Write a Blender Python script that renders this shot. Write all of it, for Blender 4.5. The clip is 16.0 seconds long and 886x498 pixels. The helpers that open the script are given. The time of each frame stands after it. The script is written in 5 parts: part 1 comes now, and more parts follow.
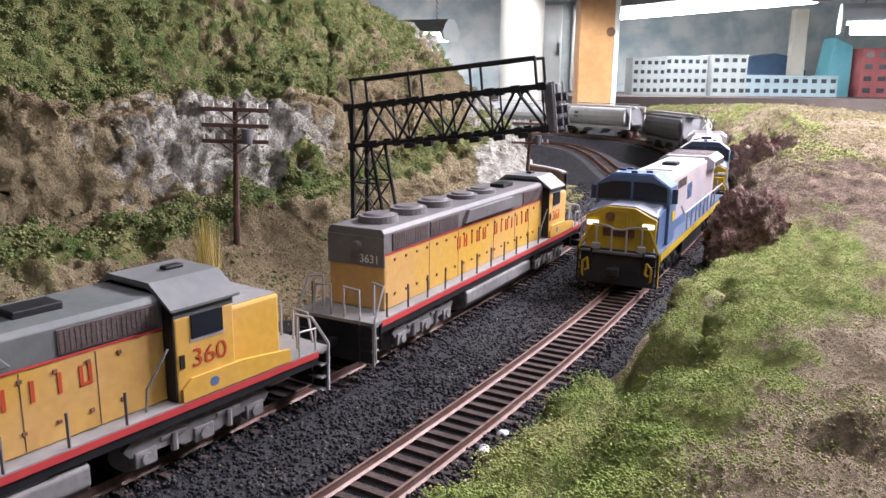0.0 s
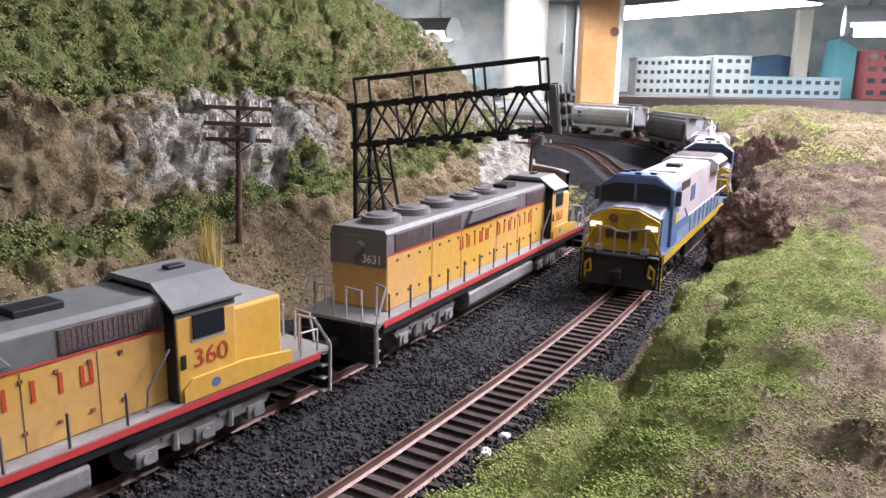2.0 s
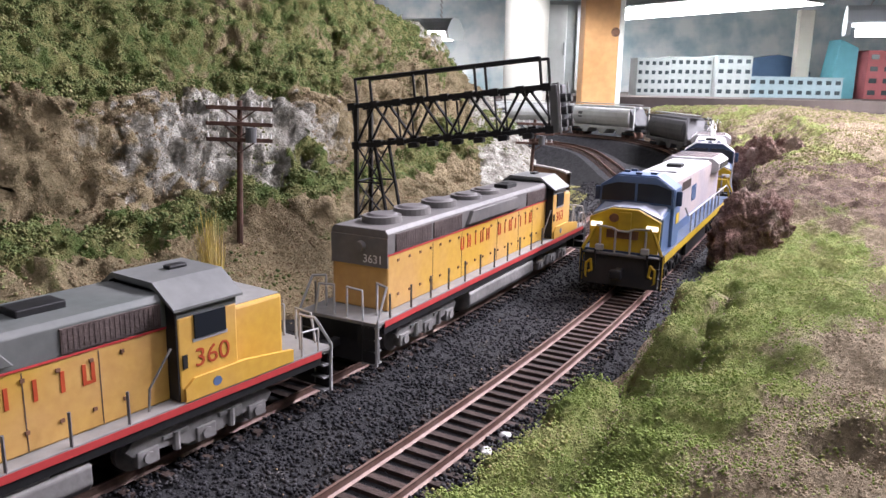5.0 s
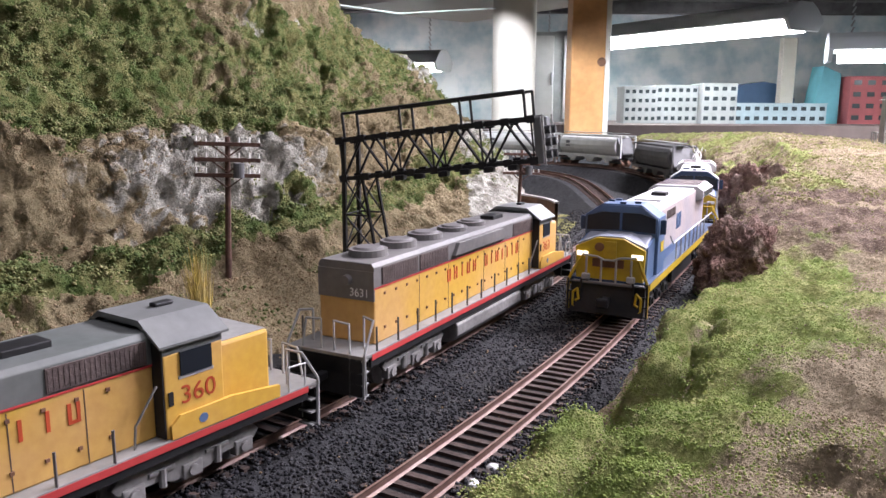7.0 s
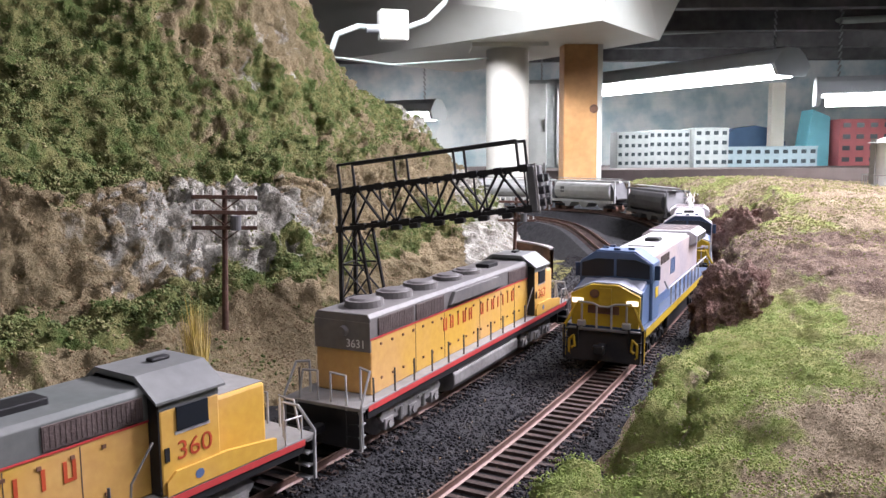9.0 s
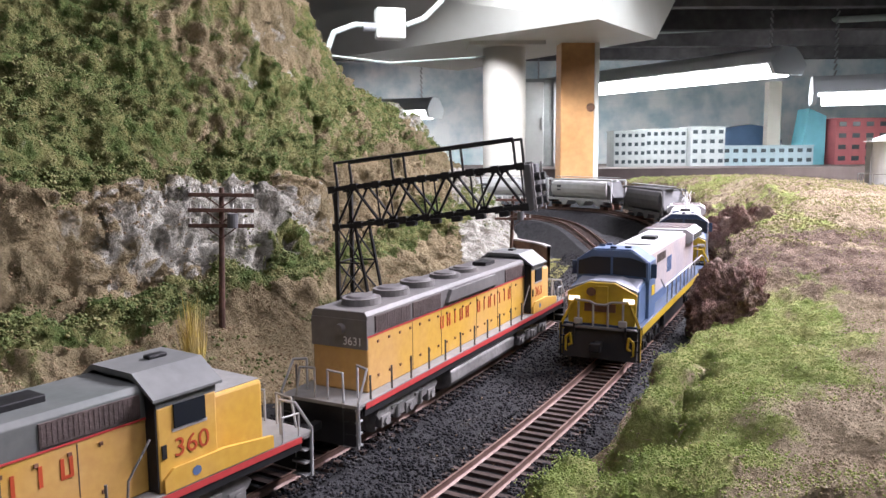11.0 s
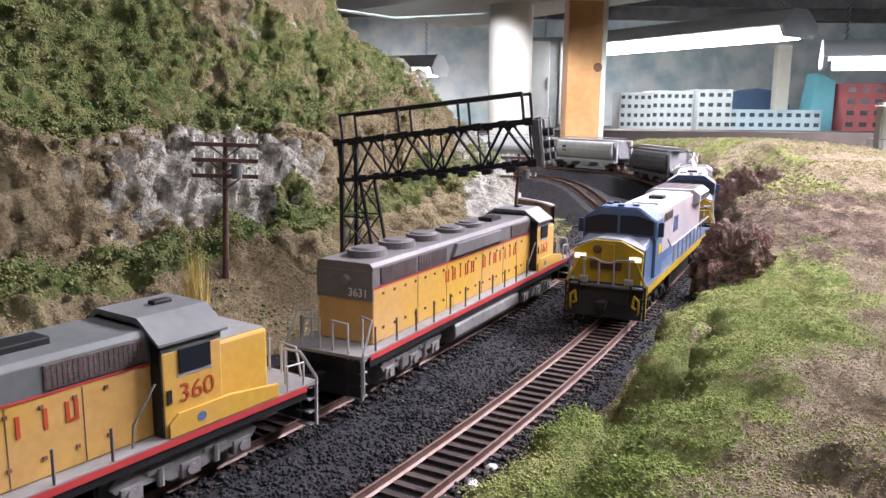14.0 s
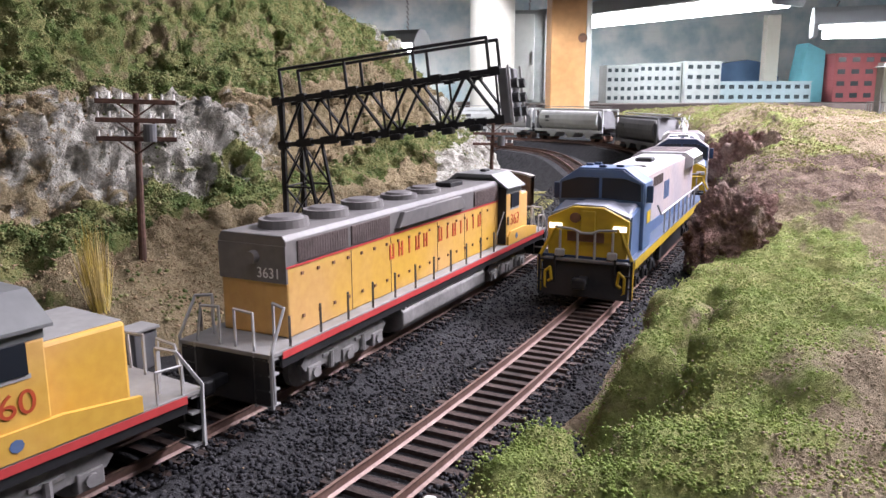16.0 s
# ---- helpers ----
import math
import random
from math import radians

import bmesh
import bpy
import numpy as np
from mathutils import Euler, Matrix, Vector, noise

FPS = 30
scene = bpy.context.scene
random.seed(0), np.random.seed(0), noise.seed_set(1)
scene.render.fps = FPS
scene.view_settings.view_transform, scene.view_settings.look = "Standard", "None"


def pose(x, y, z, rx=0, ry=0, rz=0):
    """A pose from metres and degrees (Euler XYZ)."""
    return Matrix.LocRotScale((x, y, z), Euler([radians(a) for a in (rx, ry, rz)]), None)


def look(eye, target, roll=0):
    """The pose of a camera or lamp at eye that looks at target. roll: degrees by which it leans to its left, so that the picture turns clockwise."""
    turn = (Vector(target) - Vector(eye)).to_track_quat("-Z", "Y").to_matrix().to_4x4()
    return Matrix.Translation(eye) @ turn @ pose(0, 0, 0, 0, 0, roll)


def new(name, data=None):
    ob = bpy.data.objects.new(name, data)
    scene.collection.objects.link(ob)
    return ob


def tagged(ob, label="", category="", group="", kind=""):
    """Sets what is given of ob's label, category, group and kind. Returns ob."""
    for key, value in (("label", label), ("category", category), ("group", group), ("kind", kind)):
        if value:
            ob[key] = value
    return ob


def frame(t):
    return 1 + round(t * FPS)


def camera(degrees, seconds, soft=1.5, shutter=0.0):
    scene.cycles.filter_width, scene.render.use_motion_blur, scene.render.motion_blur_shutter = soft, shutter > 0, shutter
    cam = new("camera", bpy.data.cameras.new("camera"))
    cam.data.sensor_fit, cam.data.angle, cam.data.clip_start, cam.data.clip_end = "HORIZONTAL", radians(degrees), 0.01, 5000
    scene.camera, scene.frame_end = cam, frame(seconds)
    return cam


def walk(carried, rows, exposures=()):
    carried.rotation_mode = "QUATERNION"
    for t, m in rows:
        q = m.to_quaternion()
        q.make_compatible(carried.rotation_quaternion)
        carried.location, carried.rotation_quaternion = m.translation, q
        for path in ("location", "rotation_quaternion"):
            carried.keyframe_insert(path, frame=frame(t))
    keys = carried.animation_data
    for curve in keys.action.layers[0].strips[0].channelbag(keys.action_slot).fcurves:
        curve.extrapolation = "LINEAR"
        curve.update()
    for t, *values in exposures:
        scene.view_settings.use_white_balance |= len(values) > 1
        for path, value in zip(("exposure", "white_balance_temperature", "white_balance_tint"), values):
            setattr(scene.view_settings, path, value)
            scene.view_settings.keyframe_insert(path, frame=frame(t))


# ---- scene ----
cam = camera(60, 16.0, soft=1.5)
PATH = [
    (0, -0, 0.0001, 0.1055, 77.62, 0.62, -0),
    (0.5, -0.0006, 0.0005, 0.106, 77.71, 1.02, -0.12),
    (1, -0.0004, 0.0009, 0.1055, 77.65, 1.07, -0.18),
    (1.5, -0.0003, 0.0012, 0.1056, 77.58, 1.08, 0.1),
    (2, -0.0006, 0.0013, 0.1062, 77.51, 1.07, 0.1),
    (2.5, -0.0002, 0.0009, 0.1055, 77.54, 0.74, 0.21),
    (3, -0.0006, 0.0004, 0.1064, 77.68, 1.06, -0.1),
    (3.5, -0.0011, 0.0005, 0.1071, 77.66, 1.42, -0.21),
    (4, -0.0004, 0.0008, 0.1061, 77.48, 0.92, 0.26),
    (6.5, -0.0004, -0.0007, 0.1068, 78.26, 1.28, 0.08),
    (7, 0.0022, -0.0019, 0.108, 79.71, 0.27, -0.36),
    (7.5, 0.0016, -0.0018, 0.1095, 81.2, -0.18, 0.45),
    (8, 0.0012, -0.0026, 0.11, 82.05, 0.09, 0.33),
    (8.5, 0.0019, -0.0029, 0.1095, 82.01, -0.07, -0.35),
    (9, 0.003, -0.0044, 0.1099, 83.15, -0.53, -0.58),
    (11.5, 0.0029, -0.005, 0.1094, 83.03, -0.46, -0.84),
    (12, 0.0027, -0.0052, 0.1091, 83.04, -0.54, -0.68),
    (12.5, 0.004, -0.0054, 0.109, 84.02, -1.12, -1.2),
    (13, 0.0034, -0.0062, 0.11, 83.88, -0.1, -1.77),
    (13.5, 0.0002, -0.0033, 0.1099, 82.16, 1.46, -1.65),
    (14, 0.0007, -0.0018, 0.1062, 80.08, 0.59, -0.73),
    (14.5, 0.0041, -0.0033, 0.1022, 78.92, -0.54, -1.87),
    (15, 0.0089, 0.0065, 0.1003, 78.38, -0.86, 0.02),
    (15.5, 0.0196, 0.0577, 0.0909, 78.85, -0.64, -0.76),
    (16, 0.0187, 0.0573, 0.0914, 78.66, -0.21, -1.52),
]
walk(cam, [(t, pose(x, y, z, rx, 0, rz) @ pose(0, 0, 0, 0, 0, roll)) for t, x, y, z, rx, roll, rz in PATH])

# ---- light: a fluorescent tube of a basement model-railway room, and added fill lights ----
scene.view_settings.exposure = 0.0
world = bpy.data.worlds.new("room_air")
scene.world = world
world.use_nodes = True
world.node_tree.nodes["Background"].inputs[0].default_value = (0.9, 0.95, 1.0, 1)
world.node_tree.nodes["Background"].inputs[1].default_value = 0.25


def area_light(name, at, to, length, width, watts, colour=(0.975, 0.92, 1.05), spread=180):
    data = bpy.data.lights.new(name, "AREA")
    data.shape, data.size, data.size_y, data.energy, data.color = "RECTANGLE", length, width, watts, colour
    data.spread = radians(spread)
    ob = new(name, data)
    ob.matrix_world = look(at, to)
    return ob


area_light("fluorescent_light_over_aisle", (0.66, 0.70, 0.62), (0.0, 0.40, 0.0), 0.7, 0.08, 29)
# added fill from behind the camera, lifts the hills and the near bank
area_light("fill_light_over_hill", (0.35, -0.05, 1.0), (0.0, 0.5, 0.0), 0.9, 0.3, 6.2)
# added fill that brightens the hopper cars, no fixture stands here
area_light("fill_light_over_far_curve", (0.60, 1.30, 0.75), (0.3, 1.2, 0.0), 0.6, 0.10, 5.0, (0.92, 0.97, 1.06))
# added fill aimed at the beam to whiten its front face
area_light("fill_light_before_beam", (-0.05, 0.75, 1.0), (0.05, 2.0, 0.50), 0.9, 0.25, 19.0, (0.92, 0.97, 1.08), 85)
# added bluish fill out of view, brightens the lamp housings and the town
area_light("fill_light_over_right_aisle", (2.0, 1.1, 0.95), (1.2, 2.8, 0.25), 1.0, 0.08, 18.0, (0.87, 0.96, 1.10), 100)


# ---- materials ----
def mat(name, colour, rough=0.6, metal=0.0, vary=0.15, scale=200.0, bump=0.1, colour2=None, obj_vary=0.0, spec=0.4, emit=0.0, big=None):
    m = bpy.data.materials.new(name)
    m.use_nodes = True
    nt = m.node_tree
    n, l = nt.nodes, nt.links
    b = n["Principled BSDF"]
    b.inputs["Roughness"].default_value, b.inputs["Metallic"].default_value = rough, metal
    b.inputs["Specular IOR Level"].default_value = spec
    co = n.new("ShaderNodeNewGeometry")
    fine = n.new("ShaderNodeTexNoise")
    fine.inputs["Scale"].default_value, fine.inputs["Detail"].default_value = scale, 6
    wide = n.new("ShaderNodeTexNoise")
    wide.inputs["Scale"].default_value, wide.inputs["Detail"].default_value = big or scale * 0.13, 4
    for t in (fine, wide):
        l.new(co.outputs["Position"], t.inputs["Vector"])
    c2 = colour2 or tuple(c * (1 - vary * 1.6) for c in colour)
    ramp = n.new("ShaderNodeValToRGB")
    ramp.color_ramp.elements[0].position, ramp.color_ramp.elements[1].position = 0.38, 0.62
    l.new(wide.outputs["Fac"], ramp.inputs[0])
    mix = n.new("ShaderNodeMixRGB")
    mix.inputs[1].default_value, mix.inputs[2].default_value = (*colour, 1), (*c2, 1)
    l.new(ramp.outputs[0], mix.inputs[0])
    val = n.new("ShaderNodeMixRGB")
    val.blend_type = "OVERLAY"
    val.inputs[0].default_value = min(1, vary * 2.2)
    l.new(mix.outputs[0], val.inputs[1])
    l.new(fine.outputs["Fac"], val.inputs[2])
    out = val.outputs[0]
    if obj_vary:
        info = n.new("ShaderNodeObjectInfo")
        hsv = n.new("ShaderNodeHueSaturation")
        mr = n.new("ShaderNodeMapRange")
        mr.inputs[3].default_value, mr.inputs[4].default_value = 1 - obj_vary, 1 + obj_vary
        l.new(info.outputs["Random"], mr.inputs[0])
        l.new(mr.outputs[0], hsv.inputs["Value"])
        l.new(out, hsv.inputs["Color"])
        out = hsv.outputs[0]
    l.new(out, b.inputs["Base Color"])
    if bump:
        bp = n.new("ShaderNodeBump")
        bp.inputs["Strength"].default_value, bp.inputs["Distance"].default_value = bump, 0.001
        l.new(fine.outputs["Fac"], bp.inputs["Height"])
        l.new(bp.outputs[0], b.inputs["Normal"])
    if emit:
        b.inputs["Emission Color"].default_value = (*colour, 1)
        b.inputs["Emission Strength"].default_value = emit
    return m


def island_mat(name, stops, rough=0.9, bump=0.3, scale=900.0, wide=30.0):
    """A material whose colour changes from clump to clump and in wide patches."""
    m = bpy.data.materials.new(name)
    m.use_nodes = True
    n, l = m.node_tree.nodes, m.node_tree.links
    b = n["Principled BSDF"]
    b.inputs["Roughness"].default_value, b.inputs["Specular IOR Level"].default_value = rough, 0.15
    g = n.new("ShaderNodeNewGeometry")
    t = n.new("ShaderNodeTexNoise")
    t.inputs["Scale"].default_value, t.inputs["Detail"].default_value = wide, 4
    l.new(g.outputs["Position"], t.inputs["Vector"])
    add = n.new("ShaderNodeMath")
    add.operation = "MULTIPLY_ADD"
    add.inputs[1].default_value = 0.35
    sub = n.new("ShaderNodeMath")
    sub.operation = "MULTIPLY_ADD"
    sub.inputs[1].default_value, sub.inputs[2].default_value = 1.6, -0.47
    l.new(t.outputs["Fac"], sub.inputs[0])
    l.new(g.outputs["Random Per Island"], add.inputs[0])
    l.new(sub.outputs[0], add.inputs[2])
    ramp = n.new("ShaderNodeValToRGB")
    cr = ramp.color_ramp
    while len(cr.elements) < len(stops):
        cr.elements.new(0.5)
    for e, (p, c) in zip(cr.elements, stops):
        e.position, e.color = p, (*c, 1)
    l.new(add.outputs[0], ramp.inputs[0])
    l.new(ramp.outputs[0], b.inputs["Base Color"])
    if bump:
        f = n.new("ShaderNodeTexNoise")
        f.inputs["Scale"].default_value, f.inputs["Detail"].default_value = scale, 4
        l.new(g.outputs["Position"], f.inputs["Vector"])
        bp = n.new("ShaderNodeBump")
        bp.inputs["Strength"].default_value, bp.inputs["Distance"].default_value = bump, 0.001
        l.new(f.outputs["Fac"], bp.inputs["Height"])
        l.new(bp.outputs[0], b.inputs["Normal"])
    return m


def terrain_mat(name, dirt, dirt2, rock, rock2, green, green2):
    """Plaster scenery: earth, bare rock where the layer 'rock' says so, turf where 'turf' says so."""
    m = bpy.data.materials.new(name)
    m.use_nodes = True
    n, l = m.node_tree.nodes, m.node_tree.links
    b = n["Principled BSDF"]
    b.inputs["Roughness"].default_value, b.inputs["Specular IOR Level"].default_value = 0.95, 0.1
    g = n.new("ShaderNodeNewGeometry")

    def noise_tex(scale, detail=6, rough=0.6):
        t = n.new("ShaderNodeTexNoise")
        t.inputs["Scale"].default_value, t.inputs["Detail"].default_value, t.inputs["Roughness"].default_value = scale, detail, rough
        l.new(g.outputs["Position"], t.inputs["Vector"])
        return t

    def ramp(src, a, c):
        r = n.new("ShaderNodeValToRGB")
        r.color_ramp.elements[0].position, r.color_ramp.elements[1].position = a, c
        l.new(src, r.inputs[0])
        return r.outputs[0]

    def mix(fac, a, c, mode="MIX"):
        x = n.new("ShaderNodeMixRGB")
        x.blend_type = mode
        for sock, v in zip(x.inputs, (fac, a, c)):
            if isinstance(v, tuple):
                sock.default_value = (*v, 1)
            elif isinstance(v, float):
                sock.default_value = v
            else:
                l.new(v, sock)
        return x.outputs[0]

    def layer(attr, scale, lo, hi):
        a = n.new("ShaderNodeAttribute")
        a.attribute_name = attr
        t = noise_tex(scale)
        s = n.new("ShaderNodeMath")
        s.operation = "MULTIPLY_ADD"
        s.inputs[1].default_value = 0.9
        l.new(t.outputs["Fac"], s.inputs[0])
        l.new(a.outputs["Fac"], s.inputs[2])
        return ramp(s.outputs[0], lo, hi)

    wide, mid, fine = noise_tex(14), noise_tex(70), noise_tex(420)
    earth = mix(ramp(wide.outputs["Fac"], 0.4, 0.6), dirt, dirt2)
    stone = mix(ramp(mid.outputs["Fac"], 0.42, 0.62), rock, rock2)
    turf = mix(ramp(mid.outputs["Fac"], 0.4, 0.6), green, green2)
    c = mix(layer("rock", 55, 0.85, 1.05), earth, stone)
    c = mix(layer("turf", 60, 0.85, 1.05), c, turf)
    c = mix(0.55, c, fine.outputs["Fac"], "OVERLAY")
    l.new(c, b.inputs["Base Color"])
    bp = n.new("ShaderNodeBump")
    bp.inputs["Strength"].default_value, bp.inputs["Distance"].default_value = 0.8, 0.003
    l.new(fine.outputs["Fac"], bp.inputs["Height"])
    bp2 = n.new("ShaderNodeBump")
    bp2.inputs["Strength"].default_value, bp2.inputs["Distance"].default_value = 0.9, 0.008
    l.new(noise_tex(130, 8, 0.7).outputs["Fac"], bp2.inputs["Height"])
    l.new(bp.outputs[0], bp2.inputs["Normal"])
    l.new(bp2.outputs[0], b.inputs["Normal"])
    return m


M = dict(
    rail_top=mat("rail_steel", (0.21, 0.135, 0.11), 0.5, 0.2, 0.2, 800, 0.1, colour2=(0.17, 0.10, 0.08)),
    rail_side=mat("rusty_rail_paint", (0.20, 0.11, 0.08), 0.8, 0.0, 0.2, 900, 0.3),
    tie=mat("brown_tie", (0.075, 0.050, 0.042), 0.85, 0, 0.3, 700, 0.5, obj_vary=0.25),
    bed=mat("dark_ballast_bed", (0.030, 0.030, 0.033), 0.95, 0, 0.35, 1500, 0.8),
    yellow=mat("armour_yellow_paint", (0.60, 0.36, 0.06), 0.45, 0, 0.09, 350, 0.04, colour2=(0.60, 0.36, 0.13), big=22.0),
    grey=mat("harbour_grey_paint", (0.20, 0.205, 0.20), 0.5, 0, 0.1, 300, 0.05, colour2=(0.15, 0.155, 0.155), big=25.0),
    hoodgrey=mat("dusty_brown_grey_paint", (0.165, 0.155, 0.15), 0.55, 0, 0.12, 300, 0.06, colour2=(0.12, 0.115, 0.115), big=25.0),
    slate=mat("green_slate_paint", (0.115, 0.13, 0.125), 0.5, 0, 0.12, 300, 0.06, colour2=(0.16, 0.165, 0.16), big=18.0),
    stanchion=mat("dark_handrail_post", (0.14, 0.13, 0.13), 0.6, 0, 0.15, 400, 0.0),
    nosegrey=mat("blue_grey_nose_paint", (0.30, 0.32, 0.38), 0.5, 0, 0.1, 300, 0.03),
    ltgrey=mat("walkway_grey_paint", (0.27, 0.265, 0.255), 0.6, 0, 0.12, 300, 0.05),
    silver=mat("silver_truck_paint", (0.29, 0.28, 0.275), 0.5, 0.1, 0.2, 400, 0.1),
    red=mat("red_stripe", (0.52, 0.06, 0.06), 0.5, 0, 0.08, 400, 0.0),
    grille=mat("brown_grille", (0.115, 0.085, 0.08), 0.7, 0, 0.2, 900, 0.3),
    black=mat("black_paint", (0.018, 0.018, 0.02), 0.55, 0, 0.2, 500, 0.1),
    bridge=mat("black_bridge_paint", (0.015, 0.014, 0.016), 0.5, 0, 0.2, 500, 0.1),
    glass=mat("dark_window_glass", (0.018, 0.022, 0.03), 0.3, 0, 0.1, 100, 0.0, spec=0.3),
    rail_white=mat("silver_handrail", (0.42, 0.42, 0.42), 0.5, 0.1, 0.1, 500, 0.0),
    csx_blue=mat("blue_paint", (0.105, 0.165, 0.30), 0.42, 0, 0.08, 300, 0.03),
    csx_dark=mat("dark_blue_paint", (0.035, 0.06, 0.12), 0.45, 0, 0.1, 300, 0.03),
    csx_grey=mat("pinkish_grey_paint", (0.47, 0.40, 0.385), 0.5, 0, 0.1, 300, 0.03, colour2=(0.38, 0.345, 0.37), big=30.0),
    csx_yellow=mat("bright_yellow_paint", (0.55, 0.37, 0.02), 0.45, 0, 0.1, 300, 0.03, colour2=(0.42, 0.29, 0.03), big=40.0),
    roof_white=mat("pale_grey_roof_paint", (0.55, 0.55, 0.56), 0.5, 0, 0.1, 300, 0.05),
    hopper=mat("weathered_light_grey_paint", (0.66, 0.67, 0.66), 0.55, 0, 0.15, 120, 0.05, colour2=(0.54, 0.54, 0.52)),
    dkcar=mat("dark_grey_car_paint", (0.14, 0.14, 0.145), 0.6, 0, 0.15, 120, 0.05),
    pole=mat("brown_pole_wood", (0.105, 0.055, 0.04), 0.8, 0, 0.25, 500, 0.3),
    insul=mat("white_insulator", (0.75, 0.74, 0.70), 0.3, 0, 0.05, 300, 0.0),
    straw=mat("yellow_field_grass", (0.55, 0.42, 0.07), 0.8, 0, 0.2, 600, 0.0, colour2=(0.48, 0.38, 0.15)),
    white=mat("white_gloss_paint", (0.76, 0.76, 0.75), 0.35, 0, 0.04, 200, 0.0),
    offwhite=mat("off_white_beam_paint", (0.74, 0.71, 0.64), 0.6, 0, 0.06, 20, 0.05),
    column=mat("cream_column_paint", (0.62, 0.57, 0.50), 0.55, 0, 0.06, 30, 0.05),
    pine=mat("orange_pine_wood", (0.55, 0.29, 0.12), 0.55, 0, 0.12, 60, 0.05, colour2=(0.47, 0.22, 0.08)),
    ceiling=mat("dark_ceiling_boards", (0.10, 0.095, 0.105), 0.9, 0, 0.2, 15, 0.1),
    joist=mat("dark_joist_wood", (0.19, 0.18, 0.185), 0.85, 0, 0.25, 30, 0.1),
    lampcase=mat("white_lamp_enamel", (0.84, 0.86, 0.88), 0.4, 0, 0.04, 30, 0.0),
    tube=mat("lit_tube", (0.93, 0.97, 1.0), 0.5, 0, 0.0, 30, 0.0, emit=22.0),
    chain=mat("galvanised_steel", (0.45, 0.45, 0.46), 0.4, 0.7, 0.1, 200, 0.0),
    wall=mat("pale_blue_wall", (0.50, 0.58, 0.62), 0.8, 0, 0.08, 4, 0.05),
    floor=mat("concrete_floor", (0.22, 0.21, 0.20), 0.85, 0, 0.15, 6, 0.1),
    fascia=mat("brown_fascia_board", (0.14, 0.10, 0.095), 0.7, 0, 0.15, 20, 0.05),
    bldg=mat("cream_plastic_wall", (0.43, 0.45, 0.45), 0.6, 0, 0.1, 60, 0.0),
    bldg_grey=mat("blue_grey_plastic", (0.40, 0.50, 0.55), 0.6, 0, 0.08, 60, 0.0),
    bldg_red=mat("red_plastic_brick", (0.46, 0.13, 0.14), 0.65, 0, 0.08, 60, 0.0),
    teal=mat("teal_plastic", (0.16, 0.44, 0.52), 0.6, 0, 0.08, 30, 0.0),
    navy=mat("navy_plastic", (0.06, 0.11, 0.20), 0.6, 0, 0.08, 30, 0.0),
    winglass=mat("dark_model_glazing", (0.06, 0.075, 0.085), 0.2, 0, 0.1, 60, 0.0),
    concrete=mat("model_concrete", (0.42, 0.40, 0.38), 0.85, 0, 0.2, 80, 0.2),
    rust=mat("rusty_steel", (0.20, 0.10, 0.06), 0.8, 0, 0.3, 200, 0.2),
    tan=mat("tan_timber", (0.46, 0.33, 0.16), 0.8, 0, 0.2, 200, 0.1),
    cotton=mat("white_cotton_smoke", (0.85, 0.85, 0.84), 0.95, 0, 0.03, 300, 0.0),
    lens=mat("lit_headlight", (1.0, 0.93, 0.80), 0.3, 0, 0.0, 50, 0.0, emit=1.7),
    letter=mat("red_lettering", (0.50, 0.08, 0.03), 0.5, 0, 0.1, 400, 0.0),
    wire=mat("pale_cable", (0.42, 0.46, 0.43), 0.5, 0, 0.05, 50, 0.0),
)
M["backdrop"] = mat("painted_sky_backdrop", (0.58, 0.70, 0.75), 0.9, 0, 0.25, 26, 0.0, colour2=(0.92, 0.94, 0.95), big=8.0)
M["hill_left"] = terrain_mat("left_scenery", (0.19, 0.155, 0.09), (0.30, 0.24, 0.145), (0.47, 0.455, 0.40), (0.19, 0.175, 0.145), (0.08, 0.115, 0.034), (0.19, 0.185, 0.075))
M["hill_right"] = terrain_mat("right_scenery", (0.27, 0.21, 0.14), (0.37, 0.30, 0.205), (0.13, 0.09, 0.068), (0.27, 0.20, 0.155), (0.22, 0.28, 0.08), (0.33, 0.34, 0.13))
M["turf_left"] = island_mat("left_turf_foam", [(0.0, (0.045, 0.07, 0.026)), (0.35, (0.095, 0.125, 0.045)), (0.6, (0.165, 0.175, 0.07)), (0.85, (0.27, 0.25, 0.125)), (1.0, (0.36, 0.32, 0.19))])
M["turf_right"] = island_mat("right_turf_foam", [(0.0, (0.15, 0.20, 0.055)), (0.35, (0.235, 0.31, 0.085)), (0.65, (0.33, 0.38, 0.13)), (0.85, (0.40, 0.37, 0.17)), (1.0, (0.47, 0.40, 0.24))])
M["turf_dry"] = island_mat("dry_turf_foam", [(0.0, (0.13, 0.125, 0.045)), (0.4, (0.22, 0.215, 0.085)), (0.7, (0.31, 0.29, 0.13)), (1.0, (0.38, 0.34, 0.20))])
M["rubble_right"] = island_mat("dry_rubble", [(0.0, (0.21, 0.155, 0.105)), (0.4, (0.34, 0.27, 0.185)), (0.7, (0.43, 0.36, 0.25)), (1.0, (0.56, 0.50, 0.39))])
M["rubble"] = island_mat("earth_rubble", [(0.0, (0.13, 0.085, 0.05)), (0.4, (0.24, 0.17, 0.10)), (0.7, (0.34, 0.25, 0.16)), (1.0, (0.48, 0.40, 0.29))])
M["ballast"] = island_mat("ballast_stone", [(0.0, (0.010, 0.010, 0.012)), (0.45, (0.027, 0.027, 0.031)), (0.75, (0.052, 0.050, 0.053)), (1.0, (0.12, 0.11, 0.105))], bump=0.0, wide=90)
